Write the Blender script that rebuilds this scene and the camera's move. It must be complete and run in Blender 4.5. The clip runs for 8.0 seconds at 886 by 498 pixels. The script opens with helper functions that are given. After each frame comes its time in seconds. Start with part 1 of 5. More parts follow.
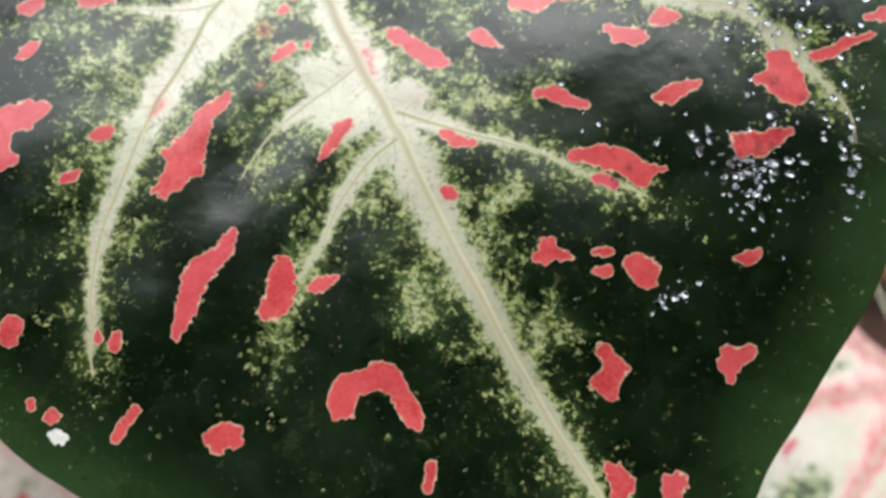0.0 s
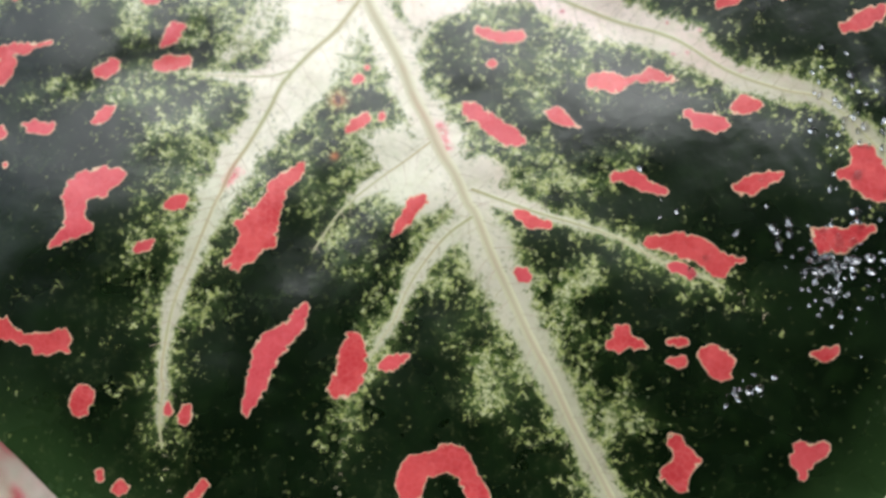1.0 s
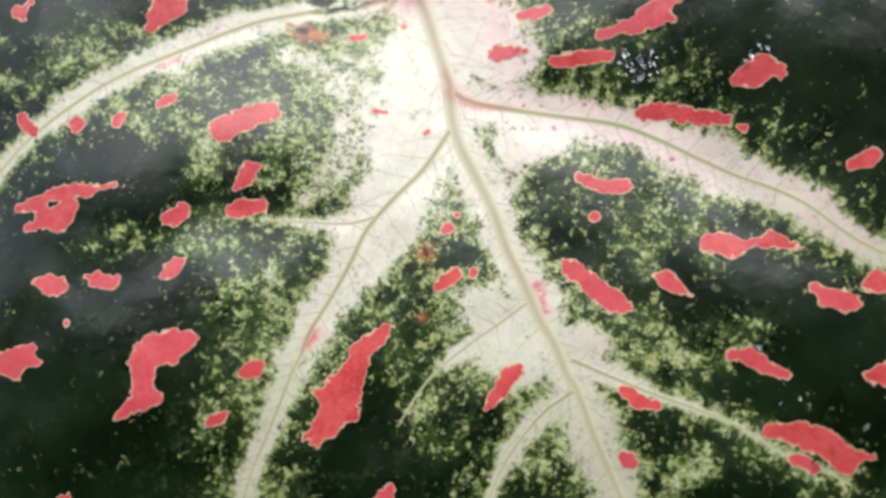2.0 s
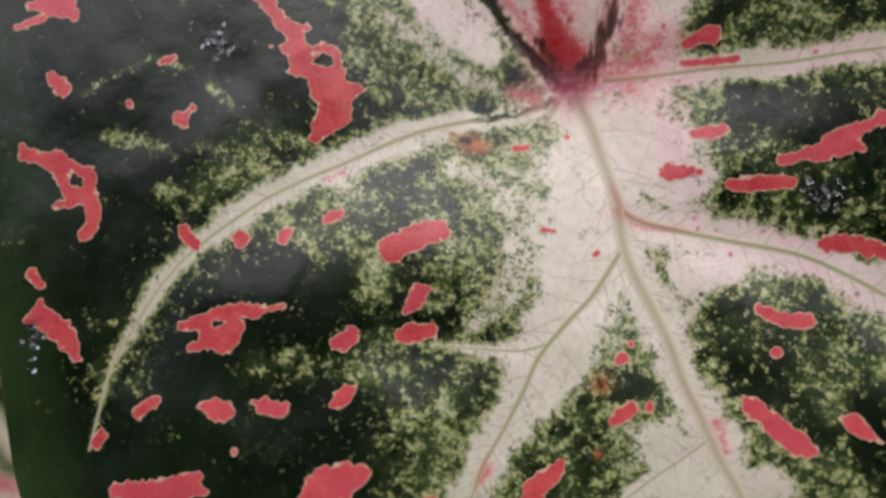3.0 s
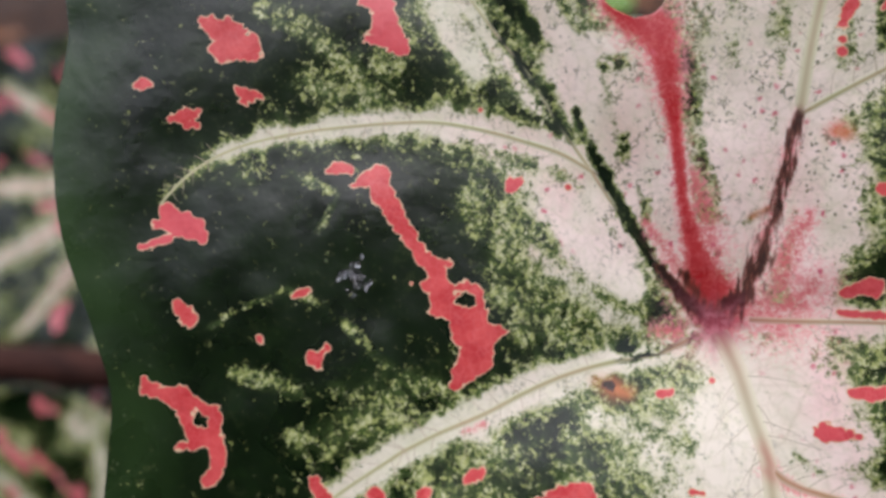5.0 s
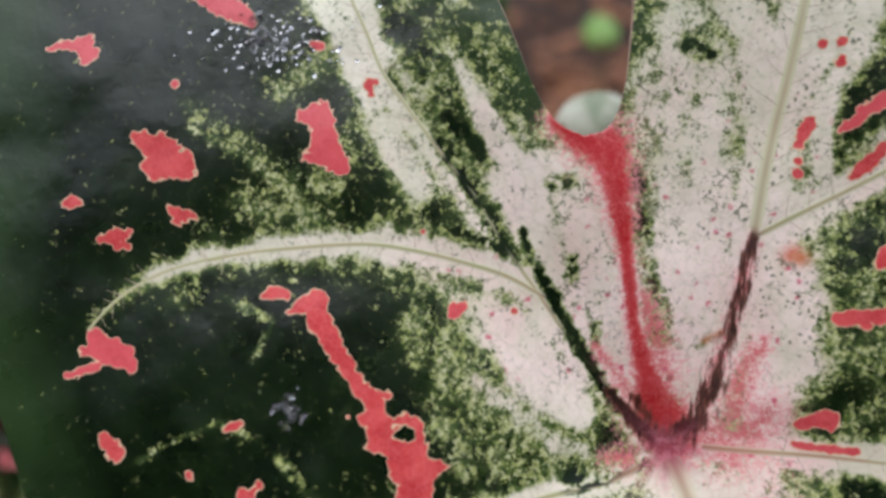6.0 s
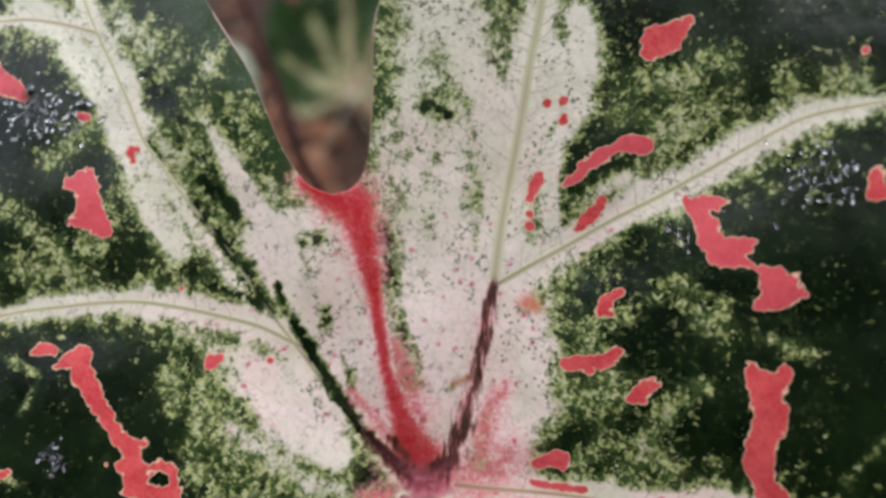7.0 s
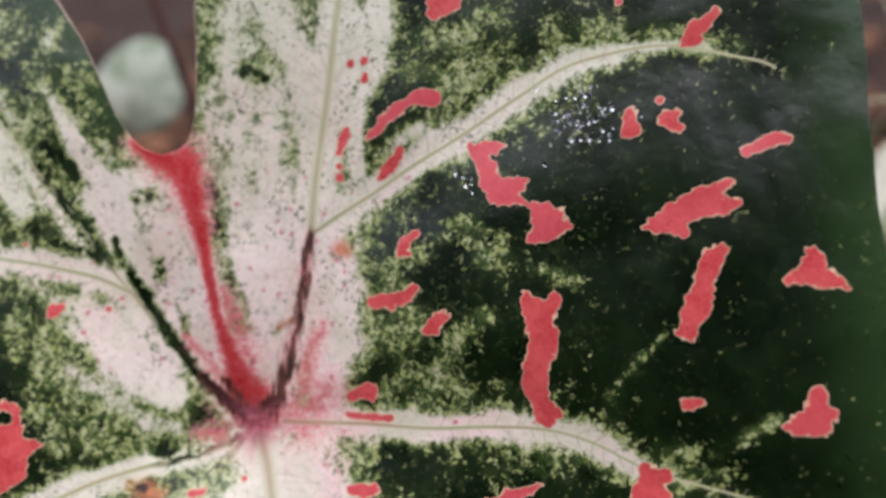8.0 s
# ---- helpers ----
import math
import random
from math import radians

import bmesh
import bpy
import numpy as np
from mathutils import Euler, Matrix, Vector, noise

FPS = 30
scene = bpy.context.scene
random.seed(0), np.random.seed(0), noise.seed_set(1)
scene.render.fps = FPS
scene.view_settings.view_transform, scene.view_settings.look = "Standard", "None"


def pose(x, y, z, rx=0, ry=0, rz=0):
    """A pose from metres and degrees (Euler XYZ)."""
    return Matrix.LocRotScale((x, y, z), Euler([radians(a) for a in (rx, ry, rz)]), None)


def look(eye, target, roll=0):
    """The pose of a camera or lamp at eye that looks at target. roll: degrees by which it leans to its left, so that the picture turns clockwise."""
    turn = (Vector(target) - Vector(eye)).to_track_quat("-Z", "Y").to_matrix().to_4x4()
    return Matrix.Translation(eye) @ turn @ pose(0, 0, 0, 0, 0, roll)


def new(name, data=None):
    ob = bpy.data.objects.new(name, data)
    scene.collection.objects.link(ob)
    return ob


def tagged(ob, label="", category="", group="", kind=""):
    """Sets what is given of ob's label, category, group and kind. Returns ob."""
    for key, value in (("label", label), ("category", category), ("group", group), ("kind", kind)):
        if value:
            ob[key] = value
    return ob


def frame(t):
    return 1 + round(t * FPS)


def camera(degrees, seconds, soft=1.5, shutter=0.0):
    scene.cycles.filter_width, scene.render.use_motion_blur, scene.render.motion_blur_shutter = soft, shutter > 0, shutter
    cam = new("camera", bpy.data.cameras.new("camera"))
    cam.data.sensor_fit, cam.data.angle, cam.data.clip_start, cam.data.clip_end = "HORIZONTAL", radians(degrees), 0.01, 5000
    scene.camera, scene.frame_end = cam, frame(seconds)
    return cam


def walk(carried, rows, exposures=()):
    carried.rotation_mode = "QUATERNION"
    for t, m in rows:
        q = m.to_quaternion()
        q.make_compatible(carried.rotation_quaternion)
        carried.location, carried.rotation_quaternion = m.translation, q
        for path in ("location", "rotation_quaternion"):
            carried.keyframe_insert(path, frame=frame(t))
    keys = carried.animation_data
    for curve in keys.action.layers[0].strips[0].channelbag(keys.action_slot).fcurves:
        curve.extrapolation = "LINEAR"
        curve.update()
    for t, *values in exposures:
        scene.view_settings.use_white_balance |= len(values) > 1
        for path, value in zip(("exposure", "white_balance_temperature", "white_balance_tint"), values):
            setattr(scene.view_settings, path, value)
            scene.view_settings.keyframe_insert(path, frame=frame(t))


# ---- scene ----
# Leaf space: x to the right, y away from the camera, z along the blade, origin where the stalk meets the blade.
# LEAN lays that space into the world, so that the blade slopes and faces the sky.
LEAN = pose(0, 0, 0.26, -42, 0, 0)

# seconds, place in leaf space in millimetres, yaw, pitch, roll in degrees
PATH = [
    (0, 39.6, -142.5, -95.1, 1.57, 2.93, -3.18),
    (0.5, 32.9, -144.1, -85.9, 1.63, 2.86, -2.02),
    (1, 28.9, -142.9, -80.6, 1.98, 2.61, -1.19),
    (1.2, 29.4, -140.2, -72.0, 2.18, 1.82, -1.29),
    (2.3, 8.0, -132.0, -45.2, 2.58, 0.80, 0.69),
    (2.5, 4.8, -130.3, -42.0, 2.76, 0.67, 0.79),
    (3, -13.0, -131.7, -29.1, 2.78, 0.65, 1.82),
    (3.5, -30.1, -131.6, -21.2, 2.40, 0.66, 2.94),
    (4, -42.1, -128.8, -6.5, 1.89, 0.79, 3.46),
    (4.5, -43.5, -129.0, 3.5, 2.15, 0.84, 4.20),
    (4.7, -39.8, -128.4, 5.1, 2.73, 1.10, 4.19),
    (5.8, -37.0, -122.7, 24.1, 2.15, 1.10, 4.62),
    (6, -31.6, -122.4, 29.0, 2.35, 1.17, 4.58),
    (6.5, -7.6, -123.0, 40.8, 3.43, 0.65, 3.75),
    (7, 12.7, -127.6, 40.8, 4.14, 1.00, 3.24),
    (7.5, 29.9, -128.8, 37.7, 4.49, 1.13, 2.59),
    (8, 48.3, -134.8, 30.9, 5.03, 1.91, 1.76),
]


def held(x, y, z, yaw, pitch, roll):
    a, b = radians(yaw), radians(pitch)
    way = Vector((-math.sin(a) * math.cos(b), math.cos(a) * math.cos(b), math.sin(b)))
    eye = Vector((x, y, z)) / 1000
    return LEAN @ look(eye, eye + way, roll)


cam = camera(62.0, 8.0, soft=3.2)
cam.data.dof.use_dof, cam.data.dof.focus_distance, cam.data.dof.aperture_fstop = True, 0.119, 6.8
walk(cam, [(t, held(*row)) for t, *row in PATH],
     exposures=((0, 1.38, 6270, 6), (1.0, 1.28, 6250, 6), (2.5, 1.18, 6300, 11), (3.0, 0.61, 6460, 18), (3.5, 0.71, 6430, 19),
                (4.0, 0.83, 6380, 18), (4.5, 0.93, 6360, 17), (6.0, 1.01, 6170, 11), (7.0, 1.04, 6210, 12), (8.0, 1.09, 6160, 14)))

# ---- light: a bright, soft sky with a veiled sun ----
world = bpy.data.worlds.new("sky")
world.use_nodes = True
scene.world = world
wn = world.node_tree.nodes
sky = wn.new("ShaderNodeTexSky")
sky.sky_type, sky.sun_disc = "NISHITA", False
sky.air_density, sky.dust_density, sky.ozone_density = 0.75, 1.6, 0.5
sky.sun_elevation, sky.sun_rotation = radians(88), radians(0)
haze = wn.new("ShaderNodeHueSaturation")
haze.inputs["Saturation"].default_value = 0.32
world.node_tree.links.new(sky.outputs["Color"], haze.inputs["Color"])
world.node_tree.links.new(haze.outputs["Color"], wn["Background"].inputs["Color"])
wn["Background"].inputs["Strength"].default_value = 0.2
sun_lamp = new("sun", bpy.data.lights.new("sun", "SUN"))
sun_lamp.data.energy, sun_lamp.data.angle, sun_lamp.data.color = 0.85, radians(76), (1.0, 0.985, 0.965)
sun_lamp.matrix_world = look((0, math.cos(radians(88)), math.sin(radians(88))), (0, 0, 0))
scene.view_settings.exposure = 0.0

# ---- materials ----
def nodes_of(name):
    m = bpy.data.materials.new(name)
    m.use_nodes = True
    return m, m.node_tree.nodes, m.node_tree.links, m.node_tree.nodes["Principled BSDF"]


class Graph:
    """Short names for the nodes of one material."""

    def __init__(self, name):
        self.m, self.n, self.l, self.out = nodes_of(name)
        self.pos = self.n.new("ShaderNodeTexCoord").outputs["Object"]

    def put(self, socket, value):
        if isinstance(value, bpy.types.NodeSocket):
            self.l.new(value, socket)
        else:
            socket.default_value = value

    def noise(self, scale, detail=3.0, rough=0.55, stretch=None, warp=0.0):
        where = self.pos
        if stretch:
            mp = self.n.new("ShaderNodeMapping")
            mp.inputs["Scale"].default_value = stretch
            self.l.new(where, mp.inputs["Vector"])
            where = mp.outputs["Vector"]
        t = self.n.new("ShaderNodeTexNoise")
        self.l.new(where, t.inputs["Vector"])
        for key, value in (("Scale", scale), ("Detail", detail), ("Roughness", rough), ("Distortion", warp)):
            t.inputs[key].default_value = value
        return t.outputs["Fac"]

    def cells(self, scale, feature="F1", out="Distance"):
        t = self.n.new("ShaderNodeTexVoronoi")
        t.feature = feature
        t.inputs["Scale"].default_value = scale
        self.l.new(self.pos, t.inputs["Vector"])
        return t.outputs[out]

    def attr(self, name):
        t = self.n.new("ShaderNodeAttribute")
        t.attribute_name = name
        return t.outputs["Fac"]

    def math(self, op, a, b=0.0, c=0.0):
        t = self.n.new("ShaderNodeMath")
        t.operation = op
        for socket, value in zip(t.inputs, (a, b, c)):
            self.put(socket, value)
        return t.outputs[0]

    def ramp(self, x, low, high, a=0.0, b=1.0):
        t = self.n.new("ShaderNodeMapRange")
        t.interpolation_type = "SMOOTHSTEP"
        for socket, value in zip(t.inputs, (x, low, high, a, b)):
            self.put(socket, value)
        return t.outputs[0]

    def mix(self, f, a, b):
        t = self.n.new("ShaderNodeMix")
        t.data_type = "RGBA"
        self.put(t.inputs[0], f)
        for socket, value in ((t.inputs[6], a), (t.inputs[7], b)):
            self.put(socket, value if isinstance(value, bpy.types.NodeSocket) else (*value, 1.0))
        return t.outputs[2]

    def bump(self, height, strength, distance):
        t = self.n.new("ShaderNodeBump")
        t.inputs["Strength"].default_value, t.inputs["Distance"].default_value = strength, distance
        self.l.new(height, t.inputs["Height"])
        self.l.new(t.outputs["Normal"], self.out.inputs["Normal"])

    def done(self, colour, rough, spec=0.5):
        self.put(self.out.inputs["Base Color"], colour if isinstance(colour, bpy.types.NodeSocket) else (*colour, 1.0))
        self.put(self.out.inputs["Roughness"], rough)
        self.out.inputs["Specular IOR Level"].default_value = spec
        return self.m


CREAM, BLUSH = (0.68, 0.645, 0.52), (0.79, 0.625, 0.575)
DARK_GREEN, MID_GREEN = (0.0018, 0.0056, 0.0013), (0.0045, 0.0118, 0.0026)


def blade_material(name, coarse=1.0):
    """Variegated leaf skin: cream and lime grains over dark green, by how pale each place is."""
    g = Graph(name)
    pale, flush, brown, blush = g.attr("pale"), g.attr("flush"), g.attr("brown"), g.attr("blush")
    wobble = g.n.new("ShaderNodeTexNoise")
    wobble.inputs["Scale"].default_value, wobble.inputs["Detail"].default_value = 1100 / coarse, 2.0
    g.l.new(g.pos, wobble.inputs["Vector"])
    shift = g.n.new("ShaderNodeVectorMath")
    shift.operation = "MULTIPLY_ADD"
    shift.inputs[1].default_value = (0.0013 * coarse,) * 3
    g.l.new(wobble.outputs["Color"], shift.inputs[0]), g.l.new(g.pos, shift.inputs[2])

    def grains(scale):
        t = g.n.new("ShaderNodeTexVoronoi")
        t.inputs["Scale"].default_value = scale / coarse
        g.l.new(shift.outputs[0], t.inputs["Vector"])
        s = g.n.new("ShaderNodeSeparateColor")
        g.l.new(t.outputs["Color"], s.inputs[0])
        return s.outputs[0], s.outputs[1]
    def flecks(scale, low, high, keep):
        t = g.n.new("ShaderNodeTexVoronoi")
        t.inputs["Scale"].default_value = scale / coarse
        g.l.new(shift.outputs[0], t.inputs["Vector"])
        s = g.n.new("ShaderNodeSeparateColor")
        g.l.new(t.outputs["Color"], s.inputs[0])
        return g.math("MULTIPLY", g.ramp(t.outputs["Distance"], low, high, 1.0, 0.0), g.ramp(s.outputs[0], keep, keep + 0.12))
    (r1, tone), (r2, tone2) = grains(1500), grains(2700)
    broad, clump, mid = g.noise(70 / coarse, 3.0, 0.6), g.noise(260 / coarse, 3.0, 0.6), g.noise(800 / coarse, 2.0, 0.6)
    crumb = g.noise(820 / coarse, 5.0, 0.72, None, 0.6)
    chance = g.math("ADD", g.math("MULTIPLY", r1, 0.22), g.math("MULTIPLY", r2, 0.22))
    chance = g.math("ADD", chance, g.math("MULTIPLY", g.math("SUBTRACT", clump, 0.5), 0.75))
    chance = g.math("ADD", chance, g.math("MULTIPLY_ADD", g.math("SUBTRACT", crumb, 0.5), 1.9, 0.26))
    m = g.math("SUBTRACT", pale, chance)
    # green ground: near black where it is dense, leafier in soft clouds
    green = g.mix(g.ramp(broad, 0.35, 0.7), DARK_GREEN, MID_GREEN)
    green = g.mix(g.ramp(clump, 0.45, 0.75, 0.0, 0.4), green, (0.010, 0.024, 0.005))
    green = g.mix(g.math("MULTIPLY", g.ramp(pale, 0.10, 0.60), g.ramp(mid, 0.36, 0.60, 0.15, 0.9)), green, (0.056, 0.090, 0.024))
    green = g.mix(g.math("MULTIPLY", g.attr("margin"), g.ramp(g.noise(45), 0.3, 0.6, 0.3, 1.0)), green, (0.024, 0.050, 0.014))
    cream = g.mix(g.attr("aged"), g.mix(blush, CREAM, BLUSH), (0.40, 0.365, 0.255))
    cream = g.mix(g.ramp(g.noise(420 / coarse), 0.5, 0.8, 0.0, 0.35), cream, (0.62, 0.59, 0.38))
    cream = g.mix(g.ramp(g.noise(48 / coarse, 4.0, 0.6), 0.42, 0.72, 0.0, 0.60), cream, (0.48, 0.50, 0.33))
    cream = g.mix(g.math("MULTIPLY", blush, g.ramp(g.noise(64 / coarse, 3.0, 0.6, (1, 1, 0.6)), 0.46, 0.70, 0.0, 0.65)), cream, (0.76, 0.49, 0.47))
    lines = g.cells(300 / coarse, "DISTANCE_TO_EDGE")
    cream = g.mix(g.ramp(lines, 0.0, 0.10, 0.13, 0.0), cream, (0.36, 0.33, 0.20))
    cream = g.mix(g.ramp(g.cells(120 / coarse, "DISTANCE_TO_EDGE"), 0.0, 0.05, 0.13, 0.0), cream, (0.36, 0.32, 0.18))
    cream = g.mix(g.ramp(mid, 0.50, 0.75, 0.0, 0.30), cream, (0.44, 0.46, 0.27))
    lime = g.mix(g.ramp(crumb, 0.58, 0.36), (0.055, 0.098, 0.014), (0.335, 0.36, 0.12))
    lime = g.mix(g.math("MULTIPLY", g.ramp(tone2, 0.55, 1.0), g.ramp(pale, 0.15, 0.5, 0.75, 1.0)), lime, (0.50, 0.50, 0.29))
    skin = g.mix(g.ramp(m, -0.16, 0.10), green, lime)
    skin = g.mix(g.math("MULTIPLY", g.ramp(m, 0.04, 0.42), g.ramp(pale, 0.42, 0.95, 0.12, 1.0)), skin, cream)
    dust = g.math("MULTIPLY", flecks(620, 0.03, 0.15, 0.72), g.ramp(pale, 0.4, 0.1))
    skin = g.mix(g.math("MULTIPLY", dust, 0.42), skin, (0.26, 0.30, 0.16))
    # red flush, in fine grains towards its border
    red_grain = g.math("ADD", flush, g.math("MULTIPLY", g.math("SUBTRACT", r2, 0.5), 0.42))
    red_grain = g.math("ADD", red_grain, g.math("MULTIPLY", g.math("SUBTRACT", mid, 0.5), 0.55))
    reddish = g.math("MULTIPLY", g.ramp(red_grain, 0.05, 0.66, 0.0, 0.97), g.ramp(flush, 0.03, 0.2))
    red = g.mix(g.ramp(red_grain, 0.45, 1.05), (0.54, 0.09, 0.095), (0.40, 0.014, 0.020))
    skin = g.mix(reddish, skin, g.mix(g.ramp(flush, 0.22, 0.65), (0.74, 0.30, 0.31), red))

    dots = g.math("MULTIPLY", flecks(380, 0.06, 0.26, 0.44), g.math("MULTIPLY", g.ramp(blush, 0.3, 0.8), g.ramp(pale, 0.6, 0.9)))
    skin = g.mix(g.math("MULTIPLY", dots, 0.92), skin, (0.52, 0.06, 0.12))
    skin = g.mix(g.math("MULTIPLY", g.attr("rust"), g.ramp(clump, 0.3, 0.6, 0.45, 1.0)), skin, (0.50, 0.16, 0.055))
    # dark green pepper over the cream, thickest on the back lobes
    thick = g.math("MULTIPLY", g.attr("pepper"), g.ramp(flush, 0.1, 0.4, 1.0, 0.0))
    fine = g.math("MULTIPLY", flecks(900, 0.16, 0.40, 0.40), g.ramp(clump, 0.40, 0.54))
    mesh = g.n.new("ShaderNodeTexVoronoi")
    mesh.feature = "DISTANCE_TO_EDGE"
    mesh.inputs["Scale"].default_value = 640 / coarse
    g.l.new(shift.outputs[0], mesh.inputs["Vector"])
    strokes = g.math("MULTIPLY", g.ramp(mesh.outputs["Distance"], 0.04, 0.13, 1.0, 0.0), g.math("MULTIPLY", g.ramp(g.noise(330 / coarse, 3.0, 0.65, None, 0.6), 0.50, 0.58), g.ramp(g.noise(130 / coarse, 2.0, 0.5), 0.50, 0.60, 0.12, 1.0)))
    spread = g.math("MULTIPLY", g.ramp(g.noise(560 / coarse, 3.0, 0.6, None, 1.4), 0.64, 0.69), g.ramp(clump, 0.42, 0.60, 0.25, 1.0))
    blots = g.math("MAXIMUM", strokes, spread)
    skin = g.mix(g.math("MULTIPLY", g.math("MAXIMUM", fine, blots), g.math("MULTIPLY", thick, 0.85)), skin, g.mix(tone, (0.018, 0.030, 0.010), (0.09, 0.11, 0.04)))
    streak = g.math("ADD", g.math("MULTIPLY", brown, 0.66), g.math("MULTIPLY", g.math("SUBTRACT", g.noise(420, 4.0, 0.65, (3.0, 1, 0.6)), 0.5), 2.3))
    skin = g.mix(g.math("MULTIPLY", g.ramp(streak, 0.20, 0.62, 0.0, 0.95), g.ramp(brown, 0.05, 0.3)), skin, g.mix(g.ramp(streak, 0.55, 0.9), (0.11, 0.034, 0.021), (0.013, 0.006, 0.004)))
    skin = g.mix(g.attr("plum"), skin, g.mix(g.ramp(mid, 0.38, 0.62), (0.27, 0.055, 0.075), (0.42, 0.13, 0.16)))
    relief = g.math("ADD", g.math("MULTIPLY", clump, 0.5), g.math("MULTIPLY_ADD", g.noise(62, 2.0, 0.5, (1, 1, 0.55), 0.8), 5.0, g.math("MULTIPLY", g.noise(160, 3.0), 1.5)))
    g.bump(relief, 0.22, 0.0006)
    return g.done(skin, g.ramp(broad, 0.3, 0.75, 0.25, 0.33), 0.37)


def patch_material(name, deep, light):
    """Pink pigment: paler thin rim, fine net of cells."""
    g = Graph(name)
    rim, net = g.attr("rim"), g.cells(900, "DISTANCE_TO_EDGE")
    body = g.mix(g.ramp(g.noise(260, 4.0), 0.35, 0.7), deep, light)
    body = g.mix(g.ramp(net, 0.0, 0.10, 0.22, 0.0), body, (0.72, 0.22, 0.22))
    body = g.mix(g.ramp(g.noise(75, 3.0), 0.4, 0.7, 0.0, 0.5), body, light)
    own = g.n.new("ShaderNodeObjectInfo").outputs["Random"]
    body = g.mix(g.ramp(own, 0.45, 1.0, 0.0, 0.5), body, (0.60, 0.09, 0.115))
    body = g.mix(g.math("MULTIPLY", g.ramp(g.noise(620, 4.0, 0.7), 0.52, 0.68), 0.35), body, (0.40, 0.030, 0.040))
    edge = g.math("ADD", rim, g.math("MULTIPLY", g.math("SUBTRACT", g.noise(1500), 0.5), 0.25))
    body = g.mix(g.ramp(edge, 0.05, 0.26, 1.0, 0.0), body, (0.66, 0.46, 0.30))
    g.bump(g.noise(160, 3.0), 0.35, 0.0006)
    return g.done(body, g.ramp(g.noise(70), 0.3, 0.75, 0.25, 0.33), 0.37)


def vein_material():
    """Vein: an olive groove line with red-brown stretches, paler towards its flanks; the stout midrib stays pale."""
    g = Graph("vein_skin")
    side, far, stout = g.attr("side"), g.attr("far"), g.attr("stout")
    flank = g.mix(far, (0.62, 0.58, 0.44), (0.48, 0.48, 0.27))
    line = g.mix(g.ramp(g.noise(90, 2.0, 0.5), 0.40, 0.62), (0.24, 0.255, 0.085), (0.32, 0.24, 0.115))
    line = g.mix(g.ramp(g.noise(55, 2.0, 0.5), 0.58, 0.70, 0.0, 0.8), line, (0.34, 0.095, 0.065))
    line = g.mix(stout, line, g.mix(g.ramp(g.noise(110, 3.0), 0.45, 0.7), (0.45, 0.39, 0.28), (0.44, 0.29, 0.22)))
    line = g.mix(g.math("MULTIPLY_ADD", far, 0.5, 0.2), line, (0.46, 0.40, 0.26))
    body = g.mix(g.ramp(side, 0.0, 0.85, 0.0, 1.0), line, flank)
    body = g.mix(g.attr("dark"), body, (0.020, 0.028, 0.014))
    body = g.mix(g.math("MULTIPLY", g.attr("flush"), 0.8), body, (0.42, 0.04, 0.05))
    streak = g.ramp(g.math("ADD", g.attr("brown"), g.math("SUBTRACT", g.noise(260, 2.0, 0.5, (6, 1, 1)), 0.5)), 0.35, 0.8)
    body = g.mix(g.math("MULTIPLY", g.attr("brown"), g.math("MULTIPLY_ADD", streak, 0.5, 0.45)), body, (0.040, 0.014, 0.010))
    body = g.mix(g.attr("plum"), body, (0.30, 0.075, 0.10))
    return g.done(body, 0.42, 0.3)


def hair_material():
    g = Graph("veinlet_skin")
    body = g.mix(g.ramp(g.noise(200), 0.35, 0.65), (0.34, 0.30, 0.20), (0.46, 0.36, 0.28))
    return g.done(body, 0.45, 0.2)


HAIR = hair_material()
BLADE = blade_material("variegated_skin")
FAR_BLADE = blade_material("far_variegated_skin", 2.2)
FAR_PINK = patch_material("far_pink_pigment", (0.52, 0.09, 0.12), (0.62, 0.18, 0.21))
PINK, VEIN = patch_material("pink_pigment", (0.47, 0.040, 0.044), (0.60, 0.082, 0.080)), vein_material()


def plain_material(name, a, b, scale, rough=0.6, spec=0.3, bump=0.0, distance=0.002):
    g = Graph(name)
    f = g.noise(scale, 5.0, 0.6)
    if bump:
        g.bump(g.noise(scale * 2.5, 5.0, 0.65), bump, distance)
    return g.done(g.mix(g.ramp(f, 0.3, 0.7), a, b), rough, spec)


SOIL = plain_material("damp_soil", (0.016, 0.009, 0.006), (0.052, 0.025, 0.014), 60, 0.85, 0.2, 0.8, 0.006)
BARK = plain_material("bark_chip", (0.085, 0.034, 0.016), (0.27, 0.12, 0.060), 70, 0.75, 0.25, 0.6, 0.002)
STEM = plain_material("brown_stalk", (0.020, 0.007, 0.005), (0.052, 0.018, 0.012), 120, 0.8, 0.2, 0.3, 0.001)
STALK = plain_material("green_stalk", (0.10, 0.13, 0.04), (0.20, 0.12, 0.07), 80, 0.45, 0.4)
PALE_SKIN = plain_material("pale_young_skin", (0.10, 0.135, 0.065), (0.40, 0.40, 0.32), 80, 0.45, 0.4, 0.2, 0.002)
FRESH = plain_material("fresh_green_skin", (0.09, 0.19, 0.02), (0.15, 0.27, 0.04), 60, 0.45, 0.4)
# dark green for the added screen that the blade mirrors
SCREEN = plain_material("dark_screen", (0.012, 0.020, 0.009), (0.035, 0.050, 0.020), 14, 0.9, 0.1, 0.8, 0.05)
RIM = plain_material("rim_skin", (0.20, 0.10, 0.075), (0.42, 0.29, 0.22), 120, 0.45, 0.4)
SCAR = plain_material("dry_scar", (0.62, 0.60, 0.52), (0.75, 0.72, 0.66), 900, 0.7, 0.2)


